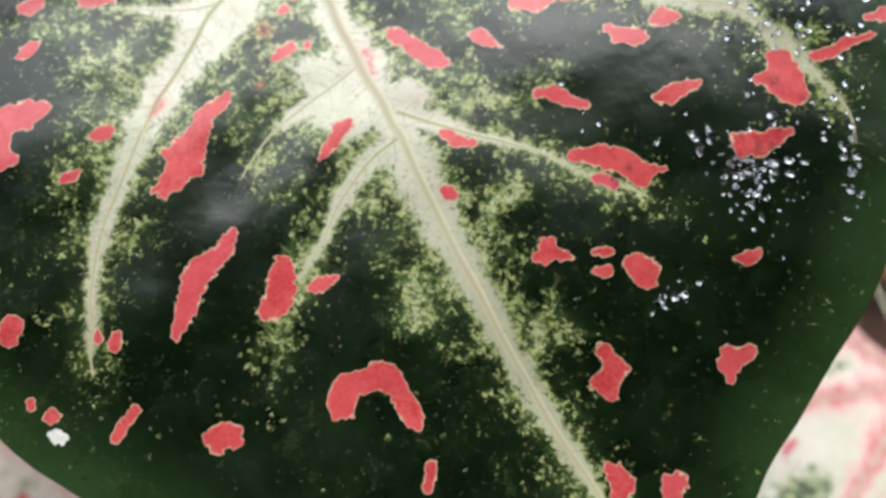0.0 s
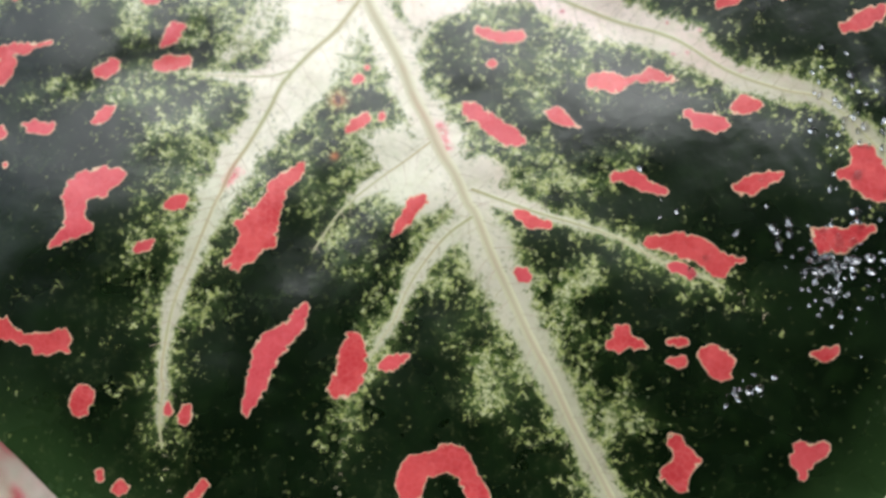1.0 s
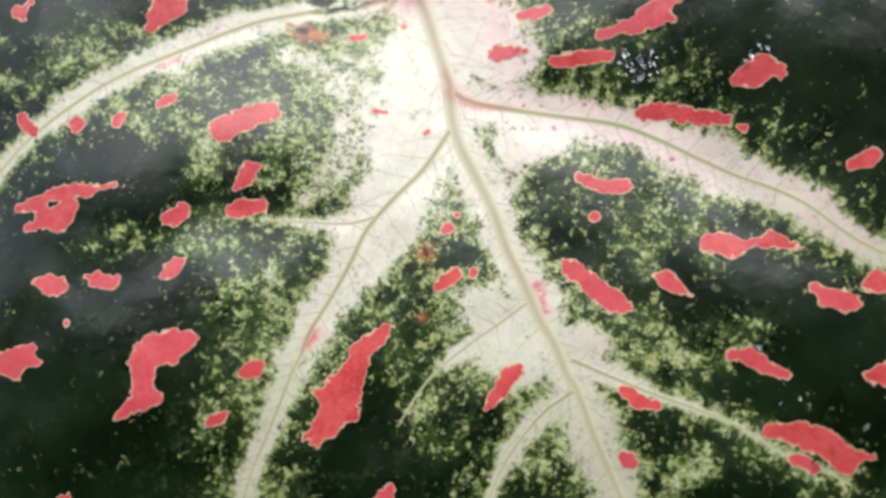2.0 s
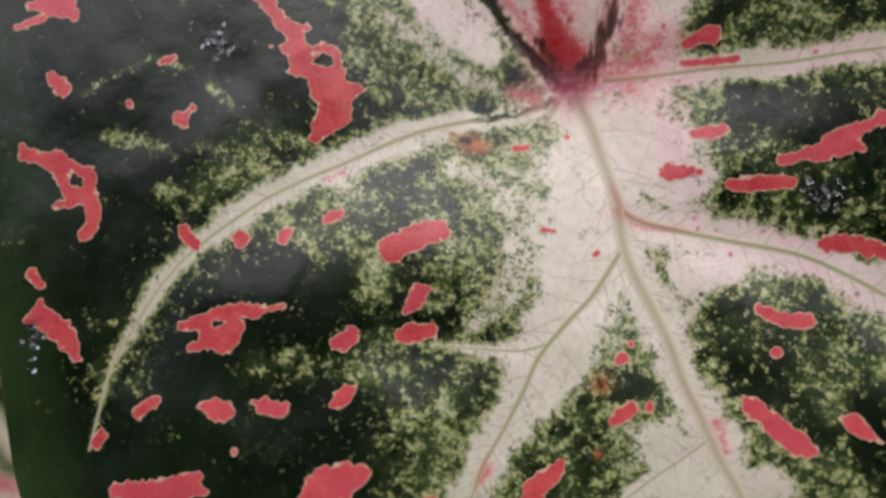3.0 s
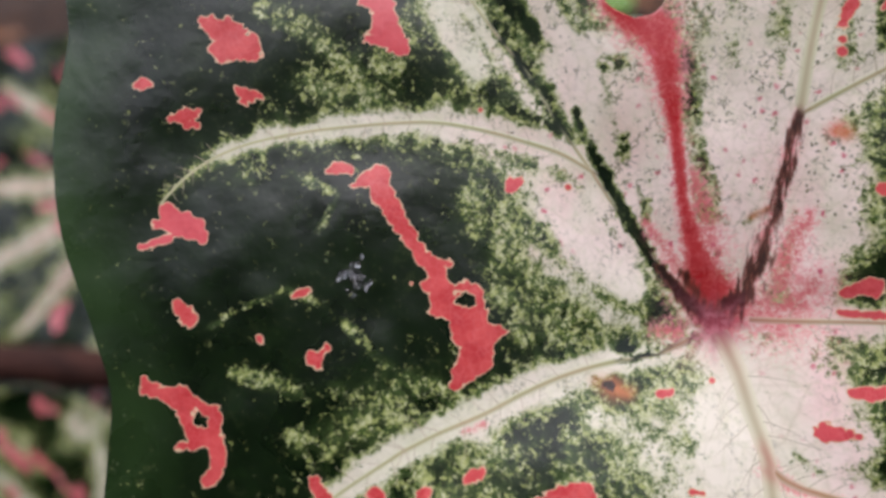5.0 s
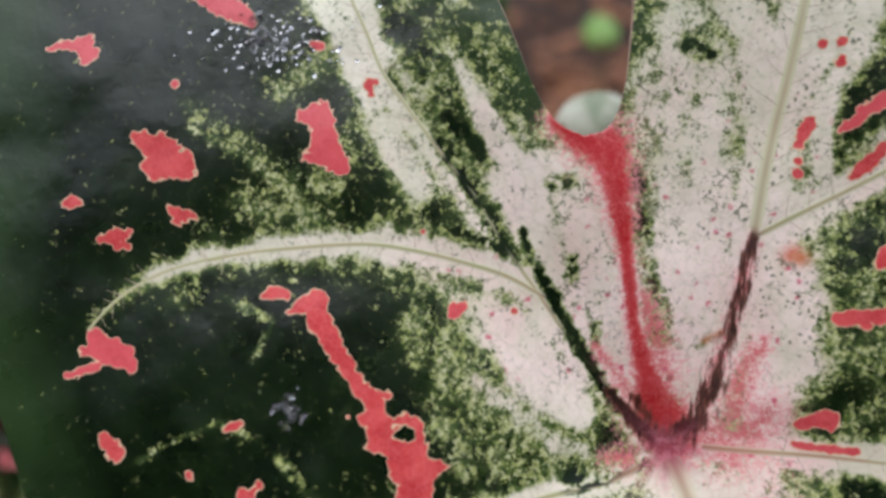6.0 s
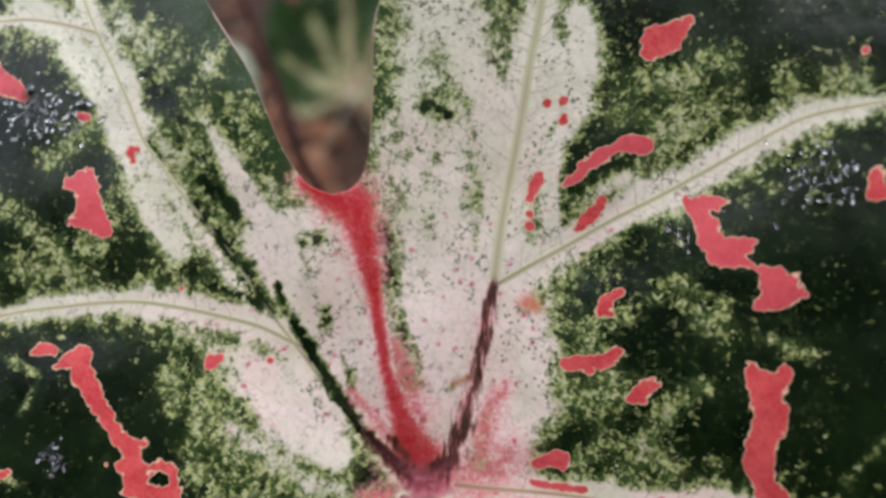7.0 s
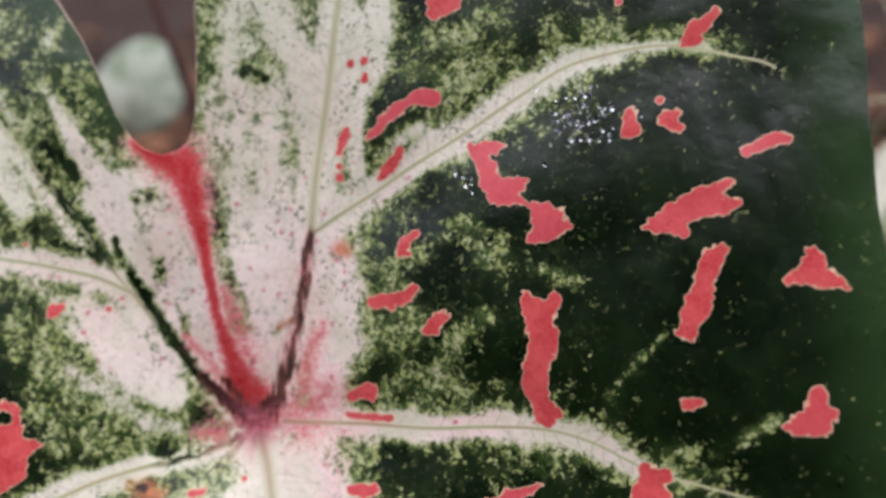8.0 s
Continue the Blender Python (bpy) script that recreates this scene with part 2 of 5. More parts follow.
# ---- tools for surfaces given as height over a plane ----
def lattice(u, v, seed=0):
    """Smooth value noise in -1 .. 1."""
    iu, iv = np.floor(u).astype(np.int64), np.floor(v).astype(np.int64)
    fu, fv = u - iu, v - iv
    fu, fv = fu * fu * (3 - 2 * fu), fv * fv * (3 - 2 * fv)

    def h(a, b):
        k = (a * 374761393 + b * 668265263 + seed * 974711) & 0x7FFFFFFF
        k = ((k ^ (k >> 13)) * 1274126177) & 0x7FFFFFFF
        return (k ^ (k >> 16)) % 10007 / 5003.5 - 1.0
    return (h(iu, iv) * (1 - fu) + h(iu + 1, iv) * fu) * (1 - fv) + (h(iu, iv + 1) * (1 - fu) + h(iu + 1, iv + 1) * fu) * fv


def along(u, v, chain):
    """Distance to a chain of (u, v, radius) and the radius at the nearest place; least distance minus radius decides."""
    best = near = None
    chain = list(chain) if len(chain) > 1 else [chain[0], chain[0]]
    for (a, b, r), (c, d, s) in zip(chain[:-1], chain[1:]):
        k = np.clip(((u - a) * (c - a) + (v - b) * (d - b)) / ((c - a) ** 2 + (d - b) ** 2 + 1e-9), 0, 1)
        dist, rad = np.hypot(u - a - k * (c - a), v - b - k * (d - b)), r + k * (s - r)
        if best is None:
            best, near = dist, rad
        else:
            closer = dist - rad < best - near
            best, near = np.where(closer, dist, best), np.where(closer, rad, near)
    return best, near


def clipped(field, u0, u1, v0, v1, step):
    """The part of a lattice where field(u, v) < 0, cut along its border: points and faces."""
    us, vs = np.arange(u0, u1 + step, step), np.arange(v0, v1 + step, step)
    U, V = np.meshgrid(us, vs)
    f = field(U, V)
    f = np.where(np.abs(f) < 1e-4, -1e-4, f)
    pts, index, faces = [], {}, []

    def vert(key, u, v):
        if key not in index:
            index[key] = len(pts)
            pts.append((u, v))
        return index[key]
    inside = f < 0
    some = inside[:-1, :-1] | inside[1:, :-1] | inside[:-1, 1:] | inside[1:, 1:]
    for j, i in zip(*np.nonzero(some)):
        ring = ((j, i), (j, i + 1), (j + 1, i + 1), (j + 1, i))
        face = []
        for p, q in zip(ring, ring[1:] + ring[:1]):
            fp, fq = f[p], f[q]
            if fp < 0:
                face.append(vert(p, us[p[1]], vs[p[0]]))
            if (fp < 0) != (fq < 0):
                a, b = (p, q) if p < q else (q, p)
                k = f[a] / (f[a] - f[b])
                face.append(vert((a, b), us[a[1]] + k * (us[b[1]] - us[a[1]]), vs[a[0]] + k * (vs[b[0]] - vs[a[0]])))
        if len(face) > 2:
            faces.append(face)
    return np.array(pts), faces


def sheet(name, pts, faces, height, lift, material, parent, values=None, label=""):
    """A mesh over (u, v) in millimetres; lift brings it towards the camera."""
    u, v = pts[:, 0], pts[:, 1]
    me = bpy.data.meshes.new(name)
    co = np.stack([u, height(u, v) - lift, v], -1) / 1000
    me.from_pydata(co.tolist(), [], faces)
    for key, value in (values or {}).items():
        me.attributes.new(key, "FLOAT", "POINT").data.foreach_set("value", np.asarray(value, np.float32))
    me.polygons.foreach_set("use_smooth", np.ones(len(me.polygons), bool))
    me.materials.append(material)
    ob = new(name, me)
    ob.parent = parent
    if label:
        tagged(ob, label)
    return ob


def part(name, bm, material, parent, label="", smooth=True):
    me = bpy.data.meshes.new(name)
    bmesh.ops.recalc_face_normals(bm, faces=bm.faces)
    bm.to_mesh(me)
    bm.free()
    me.materials.append(material)
    if smooth:
        me.polygons.foreach_set("use_smooth", np.ones(len(me.polygons), bool))
    ob = new(name, me)
    ob.parent = parent
    if label:
        tagged(ob, label)
    return ob


def smooth_line(points, per=6):
    """Catmull-Rom through rows of numbers."""
    p = np.array(points, float)
    p = np.vstack([2 * p[0] - p[1], p, 2 * p[-1] - p[-2]])
    out = []
    for a, b, c, d in zip(p[:-3], p[1:-2], p[2:-1], p[3:]):
        for k in np.linspace(0, 1, per, endpoint=False):
            out.append(0.5 * (2 * b + (c - a) * k + (2 * a - 5 * b + 4 * c - d) * k * k + (3 * b - a - 3 * c + d) * k ** 3))
    return np.array(out + [p[-2]])


def tube(points, radii, sides=10):
    """A closed tapered tube along points in metres."""
    bm = bmesh.new()
    pts = [Vector(p) for p in points]
    rings, side = [], None
    for i, p in enumerate(pts):
        way = (pts[min(i + 1, len(pts) - 1)] - pts[max(i - 1, 0)]).normalized()
        side = way.orthogonal().normalized() if side is None else (side - way * side.dot(way)).normalized()
        up = way.cross(side)
        r = radii[i]
        rings.append([bm.verts.new(p + r * (math.cos(2 * math.pi * k / sides) * side + math.sin(2 * math.pi * k / sides) * up)) for k in range(sides)])
    for a, b in zip(rings[:-1], rings[1:]):
        for k in range(sides):
            bm.faces.new((a[k], a[(k + 1) % sides], b[(k + 1) % sides], b[k]))
    bm.faces.new(rings[0][::-1]), bm.faces.new(rings[-1])
    return bm


def ribbon(name, line, height, wide, thin, rise, parent, label="", stains=None, stout=0.0):
    """A vein: a low rounded ridge that tapers along line, rows of (u, v)."""
    n = len(line)
    way = np.gradient(line, axis=0)
    way /= np.linalg.norm(way, axis=1, keepdims=True) + 1e-9
    across = np.stack([-way[:, 1], way[:, 0]], -1)
    half = wide + (thin - wide) * np.linspace(0, 1, n) ** 0.7
    if stains:
        found = stains(line[:, 0], line[:, 1])
        half = half * (1 - 0.9 * np.maximum(found["dark"], found["brown"]))
    shape = ((-1.0, -0.12), (-0.7, 0.35), (-0.3, 0.85), (0.0, 1.0), (0.3, 0.85), (0.7, 0.35), (1.0, -0.12))
    faces = []
    s, h = np.array(shape).T
    flat = (line[:, None] + across[:, None] * s[None, :, None] * half[:, None, None]).reshape(-1, 2)
    co = np.stack([flat[:, 0], height(flat[:, 0], flat[:, 1]) - (h[None] * rise * half[:, None]).ravel(), flat[:, 1]], -1)
    side, far = np.tile(np.abs(s), n), np.repeat(np.linspace(0, 1, n), len(shape))
    m = len(shape)
    for k in range(n - 1):
        for j in range(m - 1):
            a = k * m + j
            faces.append((a, a + 1, a + m + 1, a + m))
    me = bpy.data.meshes.new(name)
    me.from_pydata((co / 1000).tolist(), [], faces)
    me.attributes.new("side", "FLOAT", "POINT").data.foreach_set("value", np.array(side, np.float32))
    me.attributes.new("far", "FLOAT", "POINT").data.foreach_set("value", np.array(far, np.float32))
    me.attributes.new("stout", "FLOAT", "POINT").data.foreach_set("value", np.full(len(far), stout, np.float32))
    if stains:
        for key, value in stains(co[:, 0], co[:, 2]).items():
            me.attributes.new(key, "FLOAT", "POINT").data.foreach_set("value", np.asarray(value, np.float32))
    me.polygons.foreach_set("use_smooth", np.ones(len(me.polygons), bool))
    me.materials.append(VEIN)
    ob = new(name, me)
    ob.parent = parent
    if label:
        tagged(ob, label)
    return ob


def outline_field(points):
    """Signed distance to a closed smooth outline, negative inside."""
    ring = smooth_line(list(points) + [points[0]], 5)[:-1]

    def field(U, V):
        shape = U.shape
        u, v = U.ravel(), V.ravel()
        best, odd = np.full(u.size, 1e9), np.zeros(u.size, bool)
        for (a, b), (c, d) in zip(ring, np.roll(ring, -1, 0)):
            k = np.clip(((u - a) * (c - a) + (v - b) * (d - b)) / ((c - a) ** 2 + (d - b) ** 2 + 1e-9), 0, 1)
            best = np.minimum(best, np.hypot(u - a - k * (c - a), v - b - k * (d - b)))
            odd ^= ((b > v) != (d > v)) & (u < (c - a) * (v - b) / (d - b + 1e-12) + a)
        return np.where(odd, -best, best).reshape(shape)
    return field


# ---- the large leaf: its veins, pale zones and pink patches, in millimetres ----
VEINS, ZONES, SPOTS = [], {"pale": [], "dense": [], "mottle": [], "speck": [], "dark": [], "brown": [], "flush": [], "tint": [], "rust": [], "gap": [], "pepper": []}, []


def vein(name, wide, thin, chain):
    VEINS.append((name, wide, thin, chain))


def zone(kind, chain):
    ZONES[kind].append(chain)


def spot(*chains, gaps=()):
    SPOTS.append((chains, gaps))


vein("lateral_vein", 0.42, 0.14, [(-0.1, -0.2, 3.7), (-7.2, -3.9, 3.7), (-15.2, -5.5, 4.2), (-22.8, -7.8, 5.1), (-29.1, -10.7, 5.5), (-35.2, -14.1, 5.5), (-42, -17.4, 5.1), (-47.1, -20.3, 5.1), (-48, -20.9, 5.2), (-57.3, -28.1, 3.8), (-63.2, -34.7, 3.2), (-68, -42.9, 2.7), (-70.7, -48.3, 2.5), (-72.3, -56.1, 2.1), (-73.2, -61.3, 1.5)])
vein("lateral_vein", 0.42, 0.12, [(10.2, -27.4, 8.6), (5.8, -34.2, 10.5), (1.3, -39, 10.5), (-3.1, -44.5, 9.5), (-5.5, -49.9, 8.6), (-8.7, -56, 7.1), (-11.2, -60.3, 6.2), (-12.7, -64.5, 5.5), (-13.6, -66.4, 5.6), (-15.2, -70.9, 4.9), (-17.2, -76.3, 4.5), (-19.3, -81.6, 4.1), (-20.6, -87, 3.6), (-21.4, -94.1, 2.8), (-21, -96.7, 3.1), (-21.6, -102.1, 2.1), (-20.8, -108.5, 1.2), (-19.7, -115.3, 0.7)])
vein("midrib", 0.9, 0.3, [(3.1, 0.4, 11.4), (5.8, -5.3, 12.4), (7.8, -12, 12.4), (9.8, -18.3, 11.4), (10.5, -24.4, 10.5), (11.7, -29.3, 9.5), (15, -35.9, 8.1), (17.6, -41.4, 7.1), (19.8, -47.6, 6.7), (21.9, -51.9, 7.6), (24.4, -57.9, 8.6), (26.9, -62.2, 7.6), (28.9, -67.1, 8.1), (30.2, -69.1, 7.7), (32.8, -76.2, 8.2), (35.3, -82.1, 7.7), (38.6, -89.8, 6.4), (41.9, -96.5, 6.2), (45.2, -104.1, 4.7), (48.5, -110.6, 4.3), (51.7, -117.1, 4.1), (54.9, -122.7, 3.5), (58.2, -128.1, 3.1), (60.6, -132.6, 2.9), (64.5, -138.8, 2.3), (69.2, -145.9, 1.2)])
vein("lateral_vein", 0.42, 0.12, [(9.9, -19.8, 9.5), (13.2, -21.9, 9), (18.8, -23.3, 8.6), (28, -25, 7.6), (37.6, -26.7, 7.1), (44.3, -29.4, 7.6), (50.9, -32.9, 8.1), (56.4, -35.7, 7.6), (64.5, -39.5, 5.9), (72.7, -46.2, 4.6), (80.7, -50.1, 3.6), (87.1, -52.4, 3.4), (94, -60.3, 3.3), (97.8, -65.3, 2.9), (101, -69.2, 2.5), (102.5, -72.9, 1.9), (102.4, -79.2, 1)])
vein("lateral_vein", 0.3, 0.1, [(29.6, -64.8, 6.1), (35.6, -67.3, 4.3), (41, -69.4, 2.8), (48.2, -71.8, 2.2), (54.2, -74.2, 2), (60.2, -77.9, 1.6), (67, -80.7, 1.6), (72.9, -84.3, 1.3), (78.6, -89.7, 0.8)])
vein("lateral_vein", 0.28, 0.1, [(29.7, -69.6, 6.2), (25.3, -72.7, 4.5), (21.2, -77.5, 3.7), (18.3, -82.1, 3.1), (16.3, -86.7, 2.7), (13.8, -90.3, 2.1), (10.4, -94.8, 1.2), (8.5, -99.3, 1.5), (7.9, -105.6, 1.2), (7.3, -111, 0.9), (6.7, -117.2, 0.6)])
vein("side_vein", 0.2, 0.08, [(23.9, -55.3, 7.2), (18.8, -59.1, 5.2), (13.9, -62.5, 3.9), (8, -67.3, 2.9), (4.2, -72.5, 2.1), (2.3, -75.9, 1.2)])
vein("side_vein", 0.2, 0.08, [(-1.3, -42.2, 5.2), (-5.8, -43.4, 3.8), (-10.3, -43.4, 2.7), (-17.3, -43.1, 1.7), (-24.4, -42.5, 1.1), (-31.2, -44, 0.9), (-39.6, -47.6, 0.8), (-46.6, -48.6, 0.6)])
vein("lateral_vein", 0.32, 0.1, [(7.8, 2.9, 5.8), (14.7, 3.3, 5.8), (24.5, 4.1, 5.3), (35.9, 4.6, 4.9), (45.5, 5.8, 5.3), (52.8, 6.3, 4.9), (58.2, 5.9, 4.9), (63.4, 4.6, 4.5), (67.8, 2.7, 3.7), (71.9, 1.1, 2.3), (77.6, 0.1, 2.1), (83.2, -0.9, 1.9), (88.5, -1.9, 1.6)])
vein("stout_vein", 0.72, 0.4, [(6.4, 8.5, 6.8), (8.6, 13.7, 6.8), (10.1, 20.1, 7.8), (11.1, 26.3, 8.7), (12.4, 35.7, 9.2), (13.2, 46, 9.2), (14.1, 54, 9.2), (15.1, 61.2, 8.7), (15.9, 68, 8.3), (16.5, 74, 7.8), (17.2, 78.8, 7.3), (17.9, 84.6, 5.8), (18.1, 92.4, 3.9), (17.8, 100.8, 1.9)])
vein("lateral_vein", 0.36, 0.12, [(12.6, 37.2, 7.8), (18, 40.8, 7.3), (24.4, 44.8, 6.3), (30.5, 48.8, 5.8), (38.3, 53.4, 5.8), (44, 57, 5.8), (49.5, 60.6, 5.6), (56.7, 65, 4.9), (63.8, 67, 3.5), (70.7, 68, 2.3), (76.6, 67.4, 2.1), (82.4, 65.9, 1.9), (87.2, 64.6, 1.6), (90.5, 62.1, 1.2)])
vein("lateral_vein", 0.32, 0.15, [(-0.6, 3.8, 5.3), (-8.6, 12, 6.2), (-15.5, 19.1, 7.1), (-21.3, 26.3, 7.5), (-27.2, 33.3, 7.5), (-32.1, 40.3, 7.1), (-36.9, 45.4, 6.6), (-43, 52.4, 6.2), (-48, 58.4, 5.7), (-51.3, 64.8, 5.3), (-54.8, 71.1, 5.1), (-58.1, 76.7, 4.8), (-61.9, 84.2, 4), (-65.8, 91.9, 2.6), (-67.8, 99, 1.3)])
vein("lateral_vein", 0.36, 0.12, [(-19.5, 25, 5.3), (-25.9, 27.9, 5.3), (-32.3, 29.4, 5.3), (-39.4, 30.6, 5.1), (-46.6, 31.2, 4.6), (-52.9, 30.7, 4.1), (-59.2, 29.7, 3.5), (-66.5, 28.4, 3.2), (-72.8, 26.6, 2.8), (-69.8, 27.7, 3.3), (-77.1, 25.3, 3.3), (-82.5, 22.5, 3.1), (-86.7, 18.9, 2.8), (-90, 14.4, 2.2)])
vein("lateral_vein", 0.3, 0.1, [(-58.6, 77.1, 4.8), (-65.1, 78.5, 4.1), (-72.1, 79, 3.5), (-78.7, 78.1, 3), (-85.4, 76.5, 2.5), (-91.1, 74.9, 1.9), (-96.7, 72.1, 1.4)])
zone("pale", [(-2.8, 69.2, 6.5), (1, 75.8, 6.5), (10, 69.5, 5.2), (11.3, 59.1, 4.6)])
zone("pale", [(5.7, 80.5, 5.6)])
zone("pale", [(-72.3, 81.2, 4.2), (-63.5, 77.9, 4.8)])
zone("pale", [(-61.9, 73.9, 4.2), (-57.7, 68, 3.9), (-53.5, 61.2, 3.3), (-49.3, 53.7, 3.1)])
zone("pale", [(-33, 55.4, 2.6), (-29.3, 48.9, 4), (-23.3, 43.4, 4)])
zone("pale", [(-22.3, 41.7, 13.2), (-18, 31.1, 11.5), (-11.9, 20.2, 10.6)])
zone("pale", [(-0, 60.4, 13.2), (2, 45.1, 13.2), (4.1, 28.8, 10.6)])
zone("pale", [(0.6, 77.1, 12.3), (1.7, 89.1, 11.5)])
zone("pale", [(13.8, 27.8, 7.9), (14.1, 35.1, 7.1)])
zone("pale", [(-6.8, 13, 7.9), (6.8, 15.8, 7.1)])
zone("pale", [(18.7, 65.5, 6.2), (18.9, 75, 6.2)])
zone("pale", [(3.5, -15.2, 11.4), (2.9, -30.4, 10.5), (-1.4, -39, 7.6)])
zone("pale", [(13.2, -6, 13.3), (18.9, -15.6, 9.5)])
zone("pale", [(21.4, -30.3, 7.6), (27.8, -29.2, 5.7)])
zone("pale", [(18.2, -60.6, 7.6), (21.6, -65.6, 6.7)])
zone("pale", [(32, -62, 4.8)])
zone("pale", [(3.2, -41.8, 9.1), (-2.2, -50, 6.1)])
zone("pale", [(16, -57.3, 8.1)])
zone("pale", [(-25.3, 19.3, 8.3), (-18, 11.5, 8.3), (-12.7, 7.1, 5.5)])
zone("pale", [(-9.5, 28.3, 10.2), (-6.2, 14.4, 6.5), (-15.3, 40, 9.2)])
zone("pale", [(17.2, 31.7, 7.3), (17.5, 18.6, 7.8), (16.7, 9.3, 7.3)])
zone("pale", [(-46.2, 49.3, 5.3), (-42.1, 42.3, 5.3)])
zone("dense", [(-18.4, -14.2, 3.7), (-11.7, -14.8, 4.6), (-5, -16.3, 5.6), (-2.5, -21.4, 4.6), (-4.6, -27.4, 3.3), (-6.2, -34.1, 2.8)])
zone("mottle", [(35.2, 9, 4.6), (37.2, 13.9, 4.5), (38.4, 16.6, 3.2)])
zone("mottle", [(-31.4, 56.6, 3.5), (-33.6, 62.8, 3.2)])
zone("mottle", [(-11.5, -20.9, 5.7), (-6.3, -30.6, 5.7)])
zone("mottle", [(34.5, -60.3, 4.8)])
zone("mottle", [(23.3, -78.8, 5.7), (18.2, -80.6, 4.8)])
zone("mottle", [(19, -53.4, 6.1)])
zone("mottle", [(-35.6, 18.4, 3.7)])
zone("mottle", [(-19.2, -1.7, 6.5), (-25.1, 0.7, 5.5)])
zone("mottle", [(-29.3, 7.8, 5.5)])
zone("mottle", [(-77.4, 47.2, 1.2), (-68, 43.8, 1.9), (-62.1, 38.9, 2.5), (-56.5, 34.1, 2.6)])
zone("mottle", [(-63.7, 54.2, 2.6), (-57.1, 60.3, 5.3)])
zone("mottle", [(-51.2, 54.4, 3.5)])
zone("mottle", [(-40.6, 57, 4.4), (-37.6, 63.5, 5.3)])
zone("mottle", [(28.6, 10.5, 3.9), (35.6, 15, 2.3), (41.6, 10.6, 3.3)])
zone("mottle", [(24, 19.1, 3.9)])
zone("mottle", [(48.9, -104.3, 3.1), (55.3, -103.9, 2.3), (60.7, -104.1, 1.2)])
zone("mottle", [(42, -63, 6.2), (46.7, -64.5, 4.1)])
zone("mottle", [(38, -66.7, 6.2)])
zone("mottle", [(8.1, -52.3, 4.1)])
zone("mottle", [(-27.6, 7.5, 5.7), (-31.8, 14.9, 3.8), (-21.5, 2.2, 5.7)])
zone("mottle", [(-64.8, -19.2, 1.5), (-58, -21.1, 1.9)])
zone("mottle", [(-46.3, -17.2, 2.5)])
zone("mottle", [(-44.9, -11.3, 2.1)])
zone("mottle", [(-18, -51.2, 3.7), (-14.6, -46.9, 3.7)])
zone("mottle", [(-21.8, -61.4, 2.7), (-17.3, -62.7, 2.7)])
zone("mottle", [(38.1, 62.9, 5.8), (43.8, 65.5, 4.9), (32.4, 54.5, 5.8)])
zone("mottle", [(60.2, 70.3, 3.9), (65.5, 70.1, 2.9)])
zone("dark", [(-0.6, -0.7, 0.7), (-5.1, -2.9, 0.6), (-10.2, -4.5, 0.4), (-14.2, -5.3, 0.3)])
zone("dark", [(-27.2, 33.3, 0.8), (-31.1, 39, 0.9), (-35, 43.7, 0.8), (-38.9, 48, 0.6)])
zone("dark", [(-31.6, 46.6, 0.96), (-33.1, 49.3, 1.4), (-36, 51.8, 0.88)])
zone("dark", [(-0.1, 2.3, 1.1), (-4.4, 6.9, 1.4), (-9.5, 12.1, 1.4), (-14.6, 19.2, 1.3), (-18.6, 25.5, 1.3), (-22.2, 30.6, 1.2), (-23.9, 35.2, 0.72)])
zone("dark", [(-23.2, 30.5, 0.88), (-28.8, 32.9, 0.72), (-33.9, 34.3, 0.56)])
zone("dark", [(-15.2, 31.3, 0.7), (-15.7, 28.7, 0.8)])
zone("dark", [(-2.8, 29.1, 0.7), (-1.2, 26, 0.9)])
zone("dark", [(-10.6, 21, 0.6), (-10.8, 18.3, 0.6)])
zone("dark", [(1.9, 13.5, 0.5)])
zone("dark", [(-12.2, -3.2, 0.7), (-13.6, -3.1, 0.6)])
zone("dark", [(-3.9, 36.3, 0.6), (-6, 41.4, 0.7)])
zone("dark", [(-0.6, 66.7, 0.9), (3.7, 65.2, 0.8)])
zone("dark", [(-8.7, 44.5, 0.5), (-5.5, 43.5, 0.6), (-7.7, 47.6, 0.5)])
zone("dark", [(-19.9, 43.1, 0.9), (-16.9, 43.7, 0.8)])
zone("speck", [(-44.8, -22.2, 5.5), (-35.0, -28.6, 6.4), (-27.9, -20.9, 5.5), (-30.1, -36.6, 5.5)])
zone("speck", [(-61.6, -18.6, 4.6), (-49.3, -11.0, 4.6), (-42.2, -11.6, 3.7)])
zone("speck", [(-46.7, -46.4, 4.6), (-35.5, -46.3, 3.7), (-21.7, -47.8, 5.5)])
zone("mottle", [(-23.5, -20.7, 3.7), (-17.5, -28.2, 2.8)])
zone("speck", [(32.1, -8.0, 4.6), (43.9, -14.1, 4.6), (46.5, -21.3, 3.7)])
zone("speck", [(40.2, -38.3, 4.6), (48.3, -42.5, 5.5), (41.2, -50.3, 4.6), (43.1, -60.2, 4.6)])
zone("speck", [(-70.0, 21.4, 1.4), (-61.2, 18.2, 1.1), (-63.4, 12.4, 0.9)])
zone("speck", [(-79.0, -4.2, 0.9), (-73.1, -0.1, 0.8), (-67.9, 2.5, 0.9), (-60.5, -0.1, 1.2), (-50.8, -8.2, 1.7)])
zone("speck", [(-74.8, -11.0, 1.7), (-62.7, -13.5, 2.9), (-48.7, -12.5, 2.9)])
zone("speck", [(-38.2, 17.2, 4.6), (-32.0, 8.4, 4.6), (-40.6, 25.5, 3.7)])
zone("speck", [(29.0, 32.1, 3.7), (40.8, 39.1, 3.7), (48.4, 34.5, 3.7), (59.3, 30.2, 1.8)])
